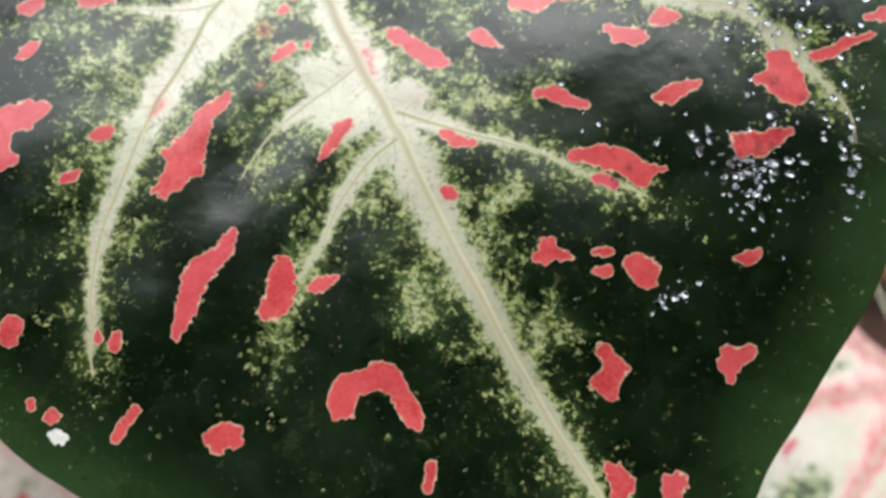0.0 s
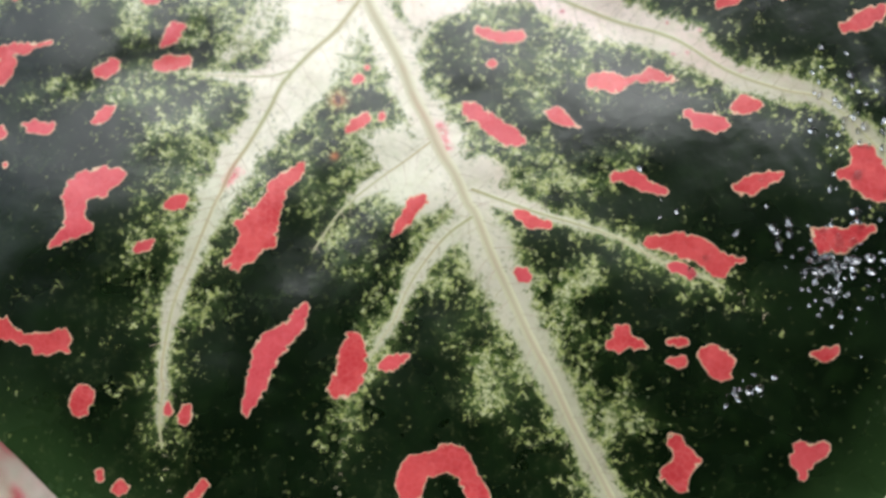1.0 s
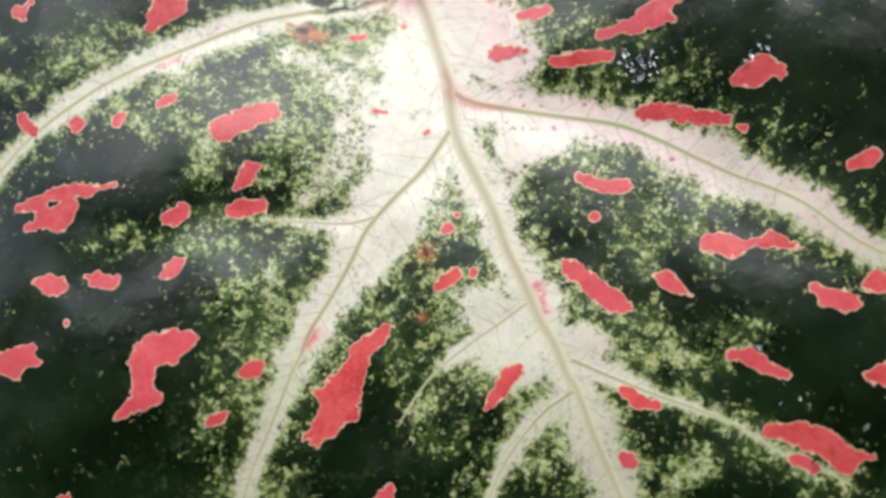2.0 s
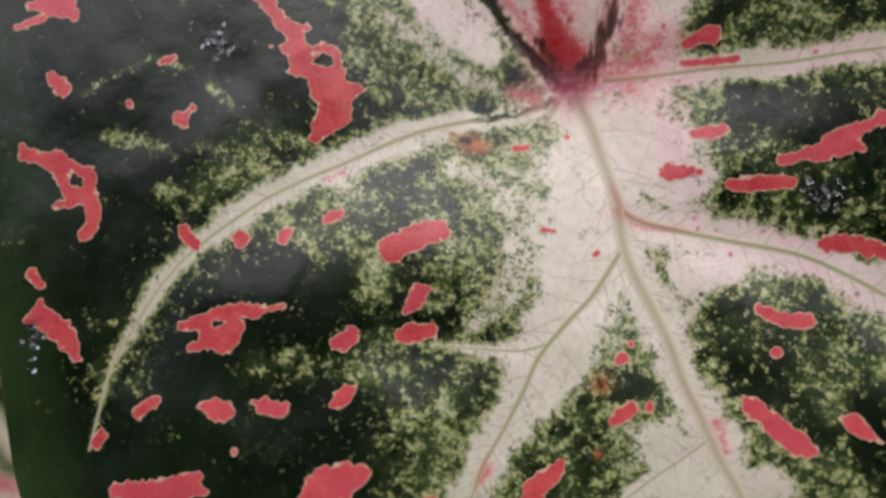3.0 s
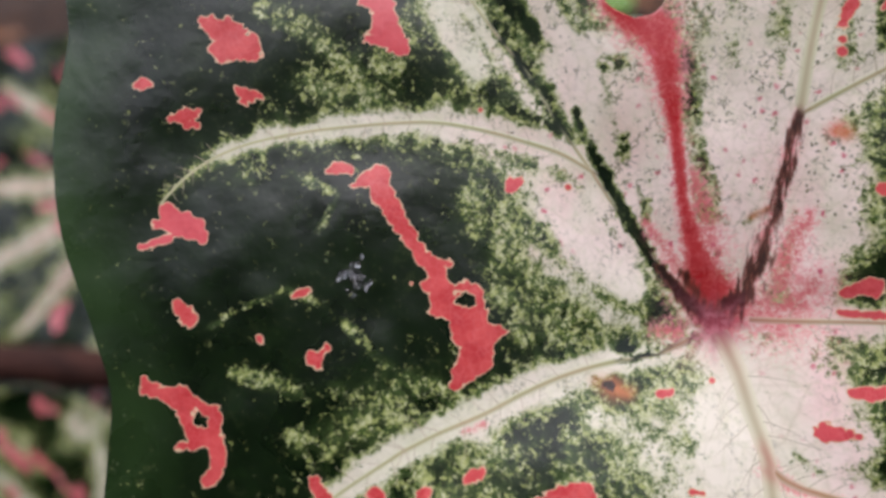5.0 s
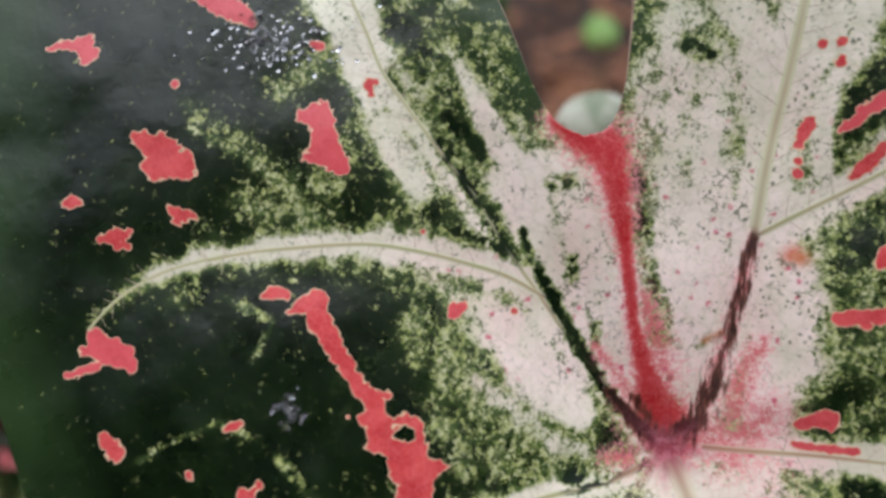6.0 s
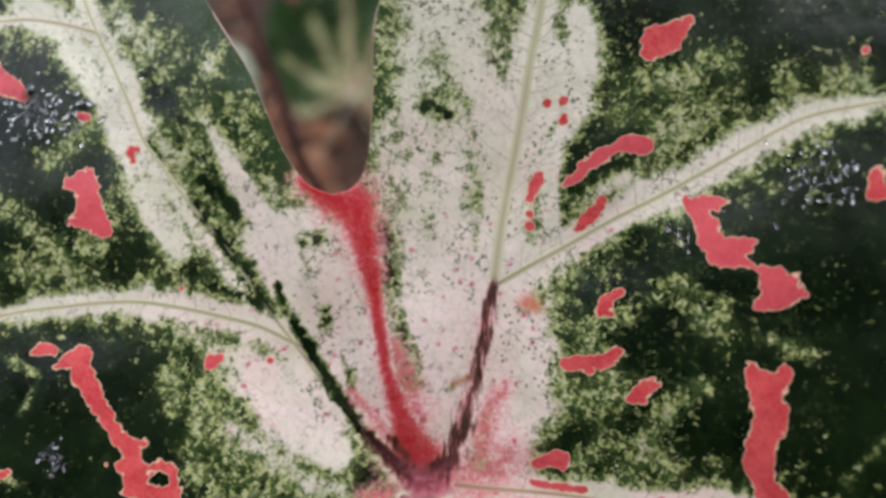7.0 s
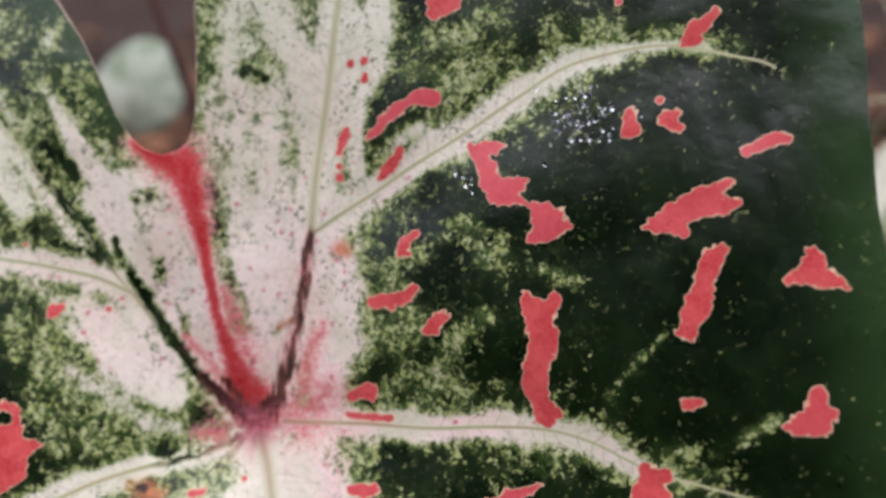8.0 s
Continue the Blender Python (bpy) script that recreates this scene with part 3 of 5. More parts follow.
zone("speck", [(27.4, 19.3, 4.6), (35.6, 15.1, 4.6), (45.0, 24.2, 2.8)])
zone("speck", [(34.0, 71.7, 5.5), (45.7, 66.4, 5.5), (52.9, 71.6, 4.6)])
zone("speck", [(-78.9, 50.9, 2.8), (-67.7, 44.2, 3.1), (-58.2, 39.3, 3.1)])
zone("speck", [(39.4, -92.7, 5.5), (43.5, -85.4, 4.6), (47.6, -79.1, 5.5)])
zone("speck", [(-5.8, -54.5, 5.5), (6.0, -65.5, 4.6), (9.9, -76.7, 5.5)])
zone("speck", [(-26.7, -55.3, 6.4), (-20.7, -51.2, 5.5), (-25.0, -78.8, 4.6)])
zone("dense", [(-9.4, -15.0, 5.5), (-7.0, -25.0, 5.5), (-7.6, -34.4, 5.5), (-13.6, -39.9, 3.7)])
zone("mottle", [(-14.4, -22.4, 5.5), (-13.0, -31.7, 5.5)])
zone("tint", [(0.6, 13.5, 4.6), (-1.3, 20.0, 3.7), (-3.6, 26.4, 2.0)])
zone("gap", [(-47.1, 58.4, 1.1), (-41.2, 52.3, 1.8), (-35.3, 45.9, 2.2), (-31.4, 41.1, 1.7), (-27.4, 35.0, 1.2), (-24.4, 30.6, 1.1)])
zone("dark", [(-37.5, 52.3, 1), (-34.2, 50.0, 1.4), (-31.7, 47.3, 0.72)])
zone("gap", [(-45.4, 72.2, 2.4), (-36.4, 65.3, 3.1), (-30.5, 58.4, 2.4), (-25.8, 54.2, 1.3)])
zone("pepper", [(-6.6, 78.6, 4.1), (-6.1, 64.5, 3.1), (-3.4, 51.2, 3.7), (-4.1, 42.0, 2.2)])
zone("pepper", [(0.5, 78.8, 3.7), (1.9, 65.8, 3.7), (1.1, 45.1, 2.8)])
zone("pepper", [(-5.3, 31.9, 1.5), (-2.7, 27.4, 1.8), (0.0, 21.1, 1.3)])
zone("pepper", [(-20.5, 42.7, 2.2), (-16.2, 30.2, 1.3), (-11.0, 20.3, 1.3)])
zone("mottle", [(-18.9, -12.4, 4.6), (-14.6, -19.4, 5.5), (-11.4, -28.0, 5.1), (-12.8, -36.3, 4.6)])
zone("mottle", [(-22.0, -17.7, 4.6), (-18.4, -27.3, 4.6), (-19.0, -35.5, 3.7)])
zone("dense", [(-22.7, -10.5, 2.8), (-30.5, -14.0, 2.4)])
zone("gap", [(27.4, -34.8, 2.8), (34.0, -42.7, 2.8), (26.3, -41.1, 2.2)])
zone("brown", [(-3.7, 9.9, 0.9), (-1.1, 6.5, 1.4), (2.1, 3.7, 1.9), (4.2, 2.4, 1.7), (5.7, 4.1, 1.2)])
zone("brown", [(-15.6, -9.4, 0.6), (-15.1, -9.7, 0.4)])
zone("brown", [(4.3, 5.2, 1.4), (5.4, 6.1, 1.4)])
zone("brown", [(-16.2, -9, 0.6), (-14.9, -9.1, 0.4)])
zone("brown", [(6.5, -47.6, 0.5), (6.7, -48.7, 0.4)])
zone("brown", [(5.4, 4.7, 2.7), (7, 8.5, 2.3), (8.6, 13.7, 1.9), (10.1, 20.1, 1.7), (11.1, 26.3, 1.5), (12.1, 32.6, 1.4), (12.6, 37.5, 1)])
zone("flush", [(0.3, 6.2, 2.4), (-2.8, 9, 1.3)])
zone("flush", [(3.2, 4.6, 4.9), (-0.2, 9.2, 3.9), (-2.6, 15.4, 2.1), (-5.2, 22.7, 1.1), (-6.5, 30, 1.2), (-7.7, 35.2, 1.6), (-9.1, 41.3, 2.4), (-10.6, 46.5, 3.3), (-11.6, 49.5, 3.9)])
zone("flush", [(-10.8, 47.5, 2.5), (-15, 50.3, 3.3), (-19.4, 53.2, 2.3)])
zone("speck", [(-18.4, -59.6, 6.2), (-16, -53.4, 5.2)])
zone("speck", [(-21.2, -46.7, 5.2)])
zone("speck", [(-30.3, 54, 7.9), (-36.3, 62.6, 8.8), (-42.8, 75.2, 8.8)])
zone("speck", [(71, 4.3, 3.9), (79.8, 5.2, 2.9), (85.2, 8.3, 1.9), (88.9, 11.1, 1.4)])
zone("speck", [(64.8, 12.7, 1.6), (68.9, 18.2, 1.2), (72.8, 22.8, 0.8)])
zone("speck", [(48.9, -104.3, 6.2), (55.3, -103.9, 5.2), (60.7, -104.1, 2.5)])
zone("speck", [(35.3, -99.8, 7.2), (29.7, -100.4, 4.1)])
zone("speck", [(-19, -18.3, 7.6), (-11.2, -25.8, 8.6), (-7.1, -33.5, 7.6)])
zone("speck", [(46.8, -92.2, 9.3), (51.6, -104.4, 7.2)])
zone("speck", [(33.6, -96.1, 9.3), (26.7, -86.4, 6.2)])
zone("speck", [(10, -76.9, 7.2), (4.2, -66.6, 6.2), (-1.7, -55, 6.2)])
zone("speck", [(15.8, -67.2, 5.2)])
zone("speck", [(-16.3, -67.7, 6.2), (-15.1, -84.1, 4.1)])
zone("speck", [(-24, -84.5, 4.1)])
zone("speck", [(46.6, -65.5, 10.3), (54.5, -60.2, 6.2)])
zone("speck", [(-18.4, -26.1, 8.6), (-12.5, -35.5, 7.6)])
zone("speck", [(11.4, -54, 5.7), (8.7, -59.2, 8.6)])
zone("speck", [(27.5, -37.6, 8.6), (35.1, -43.8, 9.5), (43.7, -40.8, 7.6)])
zone("speck", [(32.2, -53.5, 8.6), (42, -60.1, 7.6)])
zone("speck", [(22.5, -9.9, 5.7), (31.5, -12.6, 7.6), (38.6, -18.3, 7.6)])
zone("speck", [(48.8, -19.6, 7.6)])
zone("speck", [(-39.9, -17.1, 5.3), (-53.7, -17.3, 5.7), (-60.7, -22.1, 4.8)])
zone("speck", [(51.5, -49.6, 4.8)])
zone("speck", [(-29.1, 5, 8.3), (-35.3, 13.8, 7.4), (-40.2, 18, 5.5)])
zone("speck", [(-51.3, -10.8, 3.7), (-59.7, -15.7, 4.2), (-62.8, -20.3, 3.7)])
zone("speck", [(-68.5, 34.8, 5.5), (-61.3, 37.2, 5.5)])
zone("speck", [(-46.7, 43, 6.5)])
zone("speck", [(-24.2, -19.4, 7.4), (-33.1, -19.8, 4.6), (-44.8, -25.5, 3.7)])
zone("speck", [(26.9, 32, 5.8), (33.5, 15.8, 5.8)])
zone("speck", [(42.7, 36.2, 5.8), (48.5, 31.6, 3.9)])
zone("speck", [(27.9, 70.1, 7.8), (36, 66.8, 8.7), (43.6, 71.1, 7.8), (54.8, 70.6, 5.8)])
zone("speck", [(32.5, 49.7, 5.8)])
zone("speck", [(-39.1, 53.1, 7.8), (-33.3, 64.6, 7.8), (-43.3, 66.7, 7.8)])
zone("speck", [(-12.5, -0.2, 6.8), (-17.6, 4.9, 7.8), (-27.5, 13, 6.8)])
zone("speck", [(-48.1, 50.1, 7.1), (-53.7, 41.5, 6.2), (-62.6, 39.1, 5.3)])
zone("speck", [(-36.6, 67.2, 7.9), (-44.7, 75.2, 7.1)])
zone("speck", [(-22.3, 14.5, 7.1), (-27.1, 9.1, 6.2)])
zone("tint", [(6.5, 6.9, 2.5), (8.6, 13.7, 1.9), (10.1, 20.1, 1.6), (11.6, 30.6, 1.3), (12.6, 37.5, 0.9)])
zone("tint", [(9.2, -17.1, 1.1), (11.1, -20.4, 0.9), (15.3, -22.7, 0.6), (21.1, -23.4, 0.5)])
zone("tint", [(-2.8, 8.5, 2.8), (-6.8, 13.3, 1.8), (-10.8, 18, 1.1)])
zone("tint", [(11.9, 9.1, 2.8), (14.4, 16.1, 1.8), (15.5, 21, 1.3)])
zone("tint", [(3.4, 4.1, 5.5), (13.1, 4.5, 6.4), (16.6, 9.8, 3.7)])
zone("tint", [(-2.7, 7.5, 3.7)])
zone("tint", [(14.2, 19, 2.4), (11.8, 11, 3.4)])
zone("tint", [(-4, -0.1, 2.9), (-7.8, -0.1, 1.6)])
zone("tint", [(8.3, 4, 3.9), (13.1, 1.4, 2.5)])
zone("tint", [(18.2, 34.8, 1.6)])
zone("tint", [(-10.9, 54.7, 0.8), (-10.2, 58.9, 0.5)])
zone("tint", [(9.4, -20.4, 1.3), (13.2, -22.9, 0.9), (18.8, -23.7, 0.6)])
zone("tint", [(24.4, -53.2, 1.2), (25.8, -57.5, 0.9)])
zone("tint", [(-10.6, -61, 1.3), (-11.9, -63, 0.9)])
zone("pale", [(23.3, 81.3, 3.3), (24.9, 74.6, 3.7), (24.8, 69.1, 3.5), (22.5, 63.2, 2.8)])
zone("pale", [(20.9, 61.4, 2.4), (20.6, 54.4, 2.2), (21.4, 47.9, 2.4)])
zone("pale", [(-41.0, 70.1, 1.3), (-38.1, 65.1, 1.7), (-36.1, 60.6, 1.8), (-33.8, 56.8, 2)])
zone("gap", [(25.1, 57.1, 1.5), (26.4, 54.6, 1.7), (23.8, 53.5, 1.3)])
zone("brown", [(0.6, 3.0, 1.5), (-3.6, 6.4, 1.1), (-7.5, 10.4, 0.7)])
zone("dense", [(-35.6, 66.5, 2.9), (-30.3, 59.8, 3.1), (-26.7, 53.8, 2.2), (-24.8, 49.7, 1.5)])
zone("dense", [(-38.4, 71.8, 3.5), (-40.0, 66.4, 2.8)])
zone("dense", [(24.9, 51.3, 2.4), (29.6, 54.0, 2.2), (33.8, 56.9, 2)])
zone("pale", [(4.6, 21.6, 6.5), (6, 25, 6)])
zone("dense", [(-54.7, 80.6, 4), (-44.7, 70.9, 3.9), (-36.3, 62.2, 3.3), (-30.7, 55.9, 2.2)])
zone("mottle", [(-52.1, 61.2, 3.7), (-43.5, 51.1, 3.1)])
zone("dense", [(-39.7, 28.4, 3.3), (-30.3, 21.3, 3.7), (-23.7, 12.3, 2.8)])
zone("dense", [(-29.3, 12.0, 3.1), (-22.7, 6.5, 4.2), (-16.1, 1.9, 4.2), (-11.4, 1.0, 2.8)])
zone("mottle", [(-33.8, 18.1, 2.8), (-36.2, 8.8, 2.8), (-30.2, -1.1, 3.1)])
zone("rust", [(-16.9, -8.6, 1.1), (-15, -9.6, 1.3), (-12, -9.8, 0.8)])
zone("rust", [(18.2, 34.8, 1.5), (19.5, 34.2, 1.2)])
zone("rust", [(6.5, -48, 1.3)])
zone("rust", [(6.1, -58.4, 0.6)])
zone("rust", [(6.7, 20.1, 0.6), (9.3, 21.7, 0.5)])
zone("dark", [(-16.2, -9.8, 0.46), (-15.4, -10.2, 0.36)])
zone("rust", [(-18.0, -8.7, 1), (-15.4, -9.5, 1.7), (-12.5, -10.0, 1.1)])
zone("dark", [(-14.0, -3.4, 0.46), (-11.7, -2.9, 0.51)])
zone("tint", [(-38.6, -17.0, 0.46), (-36.7, -16.4, 0.72), (-35.3, -15.8, 0.41)])
spot([(-60.3, -26.3, 0.9), (-59.4, -27.6, 1.3), (-58.4, -28.5, 1)])
spot([(-50.7, -27.5, 1.1), (-51.3, -27, 1)])
spot([(-43.8, -26.3, 1.1), (-44, -27.1, 0.9)])
spot([(-37.3, -23.4, 0.7), (-36.4, -23, 1), (-35.3, -22.6, 0.8)])
spot([(-27.1, -28.1, 2), (-23.8, -26.3, 2.1), (-19.9, -24.7, 1.6), (-18.9, -25.4, 0.9)])
spot([(-22, -34.7, 1.3), (-22.6, -35.7, 1.5), (-23.7, -37.3, 0.8)])
spot([(-24.4, -41.6, 1), (-22.3, -41, 1.4), (-20.1, -40.7, 1.2)])
spot([(-59, -41.1, 0.9), (-55.7, -40.5, 1), (-51.6, -38.6, 1.2), (-47, -38.4, 1), (-43.5, -37.6, 0.4)], [(-54.5, -42.5, 1.7), (-52.1, -42.8, 2.1), (-50.5, -40.7, 1.5)], [(-57.1, -44.3, 0.5), (-55.3, -43.4, 0.8)], gaps=[(-53.7, -40.7, 0.5)])
spot([(-31.8, -41, 0.6), (-32.7, -41.9, 1.3), (-33.8, -42.6, 1.3), (-34.7, -43, 1)])
spot([(-65.3, -54.8, 0.8), (-63.8, -53.8, 1), (-62.4, -52.9, 0.9)])
spot([(-54.2, -53, 0.6), (-52.3, -53.2, 1.4), (-50.3, -53.8, 1)], [(-50.2, -52.5, 0.5), (-51.5, -53, 0.6)])
spot([(-46.4, -51.9, 0.4), (-44.8, -52.7, 1.2), (-42.4, -53.2, 0.9), (-41.6, -52.5, 0.6)])
spot([(-32.1, -49.8, 0.8), (-33, -50.9, 1.3), (-34, -51.8, 0.9)])
spot([(-48.7, -59.3, 0.7)])
spot([(-68.3, -66.7, 1), (-63.2, -66.4, 1.3), (-59.4, -65.5, 1.7), (-55.6, -65, 1.9), (-52.7, -65, 0.4)], [(-55.6, -64.6, 1.1), (-54.4, -63.3, 0.8)], [(-56.4, -67.2, 1)])
spot([(-29.9, -61.6, 1.4), (-32.7, -63, 2.3), (-35.2, -63.3, 2.2), (-35.9, -65.5, 2.2), (-35.8, -68, 1.8), (-35.5, -70.2, 1.9), (-33.4, -70.5, 0.9)], [(-36.3, -70.8, 1.1), (-37.9, -72.1, 0.8), (-39.4, -73.4, 0.4)], [(-31.3, -62.2, 0.6), (-31.3, -60.3, 0.5)], [(-29.9, -61.7, 0.8), (-28.4, -61.2, 0.3)], [(-35, -61.4, 1)])
spot([(-20.9, -66.7, 0.8), (-19.9, -66.5, 1.4), (-18.9, -66.1, 0.8)])
spot([(-25.4, -73.8, 0.8), (-24.3, -73.4, 1.1), (-23.5, -73, 0.7)])
spot([(0.5, -60.3, 0.9), (-1.2, -61.8, 1.3), (-3.3, -63.9, 1.7), (-4.1, -66, 1.9), (-5.7, -68.9, 2.5), (-6.5, -71.8, 2.9), (-9, -75.5, 1.7), (-9.9, -77.1, 1)], [(-11.3, -76.3, 0.5), (-9.4, -75.5, 0.8)], [(-9.1, -70.2, 1), (-6.5, -69.7, 1.9)], [(-4.8, -73.4, 1.2), (-6.1, -72.2, 1.9)])
spot([(22.6, -7.1, 0.7), (24.8, -6.9, 1.1), (27.1, -6.3, 0.7)])
spot([(18.3, -13.7, 1.5), (20.2, -13.6, 1.2), (23, -13.6, 0.6)])
spot([(27.9, -15.8, 0.9), (30.6, -15.6, 1.2), (33.8, -15.2, 1.2), (36.3, -15.2, 1)])
spot([(35.4, -11.7, 0.9), (38.3, -10.8, 1), (40.9, -10.6, 1.4), (43.4, -8.9, 2.1), (44.7, -7.6, 1.6), (47.6, -6.3, 1.1), (50.1, -4.8, 1), (52.5, -3.7, 0.8), (54.6, -2.6, 0.5)], [(43.4, -8.9, 1.7), (46.1, -9.4, 1)])
spot([(56.2, -20.3, 0.8), (58.5, -19.6, 2), (60.5, -18.8, 1.9), (62.4, -19.4, 0.9)], [(60.1, -17.5, 0.9), (60.1, -18.8, 1.1)])
spot([(42.3, -25.1, 1), (44.9, -24.7, 1.5), (48.6, -25.6, 1.3), (51.8, -26.2, 1.2), (54.6, -26.6, 0.9)])
spot([(56.6, -27.8, 0.5), (57.4, -28.2, 0.6)])
spot([(31.5, -35.7, 0.8), (33.6, -36.5, 1.1), (36.1, -37.4, 1.2), (38.8, -37.1, 1.2)])
spot([(33.8, -42.3, 0.8)])
spot([(10.2, -44.1, 1), (9.7, -44.5, 0.8)])
spot([(11.6, -41.9, 0.5)])
spot([(11.4, -51.4, 0.9), (10, -52.7, 1.2), (8.6, -53.9, 0.6)])
spot([(14.4, -51.1, 0.6), (14.2, -51.8, 0.4)])
spot([(29, -49.8, 0.8), (30.1, -50.9, 1.5), (31.8, -52, 1.6), (33.8, -53.6, 1.7), (35.9, -55.5, 1.9), (38, -56.6, 1.2)])
spot([(42.8, -51.5, 0.6), (44.4, -52.4, 1.3), (45.6, -53.2, 1.1), (48, -54.9, 0.4)])
spot([(51.3, -46.5, 1.6), (54.1, -46.9, 2), (56.1, -46.8, 0.9), (58.2, -46.5, 0.4), (60.6, -46.1, 1.3), (62.9, -46.8, 0.8), (64.4, -47.4, 0.3)])
spot([(53.7, -63.6, 0.9), (55.7, -63.9, 1.2), (58.3, -65.2, 1.1), (61, -66.3, 0.7)])
spot([(21.6, -66.3, 0.9), (20.3, -66.9, 1.4), (19, -68.9, 1.2), (17.3, -71, 0.9), (16.6, -72.1, 0.5)])
spot([(37.3, -69.3, 0.7), (39.3, -70.7, 1.1), (42.2, -71.5, 0.6)])
spot([(6.4, -27.5, 0.6), (6.1, -27.9, 0.4)])
spot([(-2.4, -24, 0.6), (-0.5, -24.2, 0.3)])
spot([(-5.3, -9.8, 0.5), (-7.4, -10.1, 0.6)])
spot([(1.6, -84.5, 1.1), (0.1, -86.8, 1.4), (-2.2, -89.3, 1.6), (-4.1, -90.5, 2.1), (-5, -93, 1.9), (-5.9, -96.2, 1.5), (-6.9, -98.8, 1.2), (-8, -100.8, 0.6)])
spot([(9.7, -90.1, 1.6), (9.3, -92.9, 2.4), (8.8, -95.6, 2.3), (6.7, -97.3, 1.3)], [(8.5, -97.9, 1.2), (10.9, -93.9, 1)])
spot([(14, -94.2, 0.8), (15.6, -93.7, 1.2), (17.6, -92.9, 0.8), (19, -92.3, 0.3)])
spot([(-17.2, -100.1, 1), (-17.4, -101.3, 1.2)])
spot([(-20.3, -99.1, 0.4), (-20.2, -100.4, 0.7)])
spot([(18.1, -114.6, 0.9), (18.2, -113.4, 1.9), (18.1, -111.1, 1.6), (19.7, -110.2, 2), (22, -109.8, 2.1), (24.9, -108.6, 2.1), (26.7, -109.8, 2.1), (27.8, -111.7, 1.6), (29.1, -113.8, 1.8), (30.3, -115.7, 1.5), (30.9, -116.8, 0.9)], [(19.1, -113.8, 1.5), (20.2, -112.8, 1.2)])
spot([(-1.3, -118.4, 1.4), (-0.9, -117.1, 2.1), (0.5, -116.7, 1.9), (1.6, -116.4, 1.2)], [(-2.5, -117.3, 1), (1.8, -118.2, 0.9)])
spot([(-17.8, -116.4, 0.8), (-16.2, -114.5, 0.9), (-14.4, -112, 0.8)])
spot([(-31, -109.8, 0.6), (-30.8, -110.7, 0.6)])
spot([(-27.7, -112.5, 1.2)])
spot([(-47.2, -86.4, 1.7), (-43.7, -88.3, 0.9), (-39.4, -88.8, 1.7), (-37.1, -88.2, 1.3)], [(-39.4, -89.3, 1.7), (-41.5, -90.6, 0.6)], [(-37.1, -89.3, 1), (-36, -90.4, 0.4)])
spot([(-33, -96.7, 0.7), (-33.8, -97.6, 1.8), (-34.2, -99.5, 1.4)])
spot([(32.7, -123.5, 0.8), (32.3, -125.3, 1), (31.9, -126.7, 0.8)])
spot([(61.4, -106.9, 1.4), (62.2, -108.6, 1.6), (63.2, -110, 1.6), (61.5, -112.1, 1.9), (61.8, -113.8, 1.2)], [(59.7, -112.1, 1), (61.5, -111.7, 1.2)], [(63, -110, 1), (65, -110.1, 0.6)])
spot([(80.6, -108.1, 1), (80.9, -109.9, 1.8), (80.7, -112.1, 0.8)], [(81.8, -109.5, 1.4), (83.6, -108.5, 1.2), (84.7, -108, 0.6)])
spot([(61.1, -125.6, 1.1), (61.9, -126.5, 1.5), (62.7, -128.3, 1.8), (62.1, -130.2, 1.4)], [(62.7, -127.4, 1.2), (64.3, -127.5, 0.6)])
spot([(69.8, -127.5, 0.7), (71, -128.1, 1.5), (70.4, -130.2, 1.4)], [(71.9, -127.9, 0.9)])
spot([(53.3, -89.6, 1.4), (53, -90.7, 1.6), (55.1, -91, 1), (57, -91.6, 0.3)], [(51.4, -91.2, 0.6)])
spot([(60.6, -90.8, 0.6), (61.9, -90.9, 0.9), (63.3, -90.9, 0.8)])
spot([(60.3, -93.9, 0.4), (61.9, -94.2, 0.9), (62.6, -94, 0.8)])
spot([(66.9, -93.1, 1.6), (67.8, -94.1, 2.3), (68.9, -94.8, 2)])
spot([(83.4, -92.9, 0.7), (84.9, -93.1, 1.3), (86.2, -92.9, 0.8)])
spot([(36.9, -78.9, 0.6), (37.8, -79.6, 1.1), (38.5, -80.1, 0.9)])
spot([(58.5, -74.7, 0.8), (60.4, -74.8, 1.3), (63.5, -75.1, 2.1), (66.6, -76.3, 2.1), (68.7, -78.1, 2), (71.3, -78, 0.8), (72.9, -78.1, 0.3)], [(68.7, -78.3, 1.6), (69.3, -79.6, 1)])
spot([(61.4, -78.6, 0.6), (63.2, -79.2, 1.2), (64.8, -80.1, 0.8)])
spot([(72.6, -66.2, 1.1), (74.9, -65.7, 1.4), (77.2, -65, 1.1), (79.3, -64.4, 0.4)])
spot([(65.9, -53.5, 0.8), (67.5, -54.8, 1.3), (69.7, -55.3, 1.6), (71.1, -55.6, 1)])
spot([(73.2, -53.1, 0.8), (74.7, -52.3, 1.6), (76.2, -52.4, 1.1)])
spot([(92.1, -61.5, 1.9), (92.6, -65.3, 3.1), (94.1, -67.6, 2.1), (94.5, -68.8, 1)], [(88.7, -64.6, 0.8), (91, -64.3, 2.1)])
spot([(84.6, -76.3, 0.9), (85.5, -75, 1.8), (87.3, -75.2, 1.9), (90, -74.4, 1.2), (92.2, -73.8, 0.7)], [(83.9, -74, 0.5), (85.5, -75, 0.8)])
spot([(97.3, -61.7, 0.8), (99.9, -61.1, 1.1), (102.7, -59.8, 0.8), (106.3, -59, 0.5)])
spot([(106.2, -55.9, 0.7), (108.4, -55.8, 1.1), (111.1, -55.6, 1)])
spot([(72.5, -34.6, 0.9), (74.1, -33.6, 1.3), (75.6, -33.1, 0.8)])
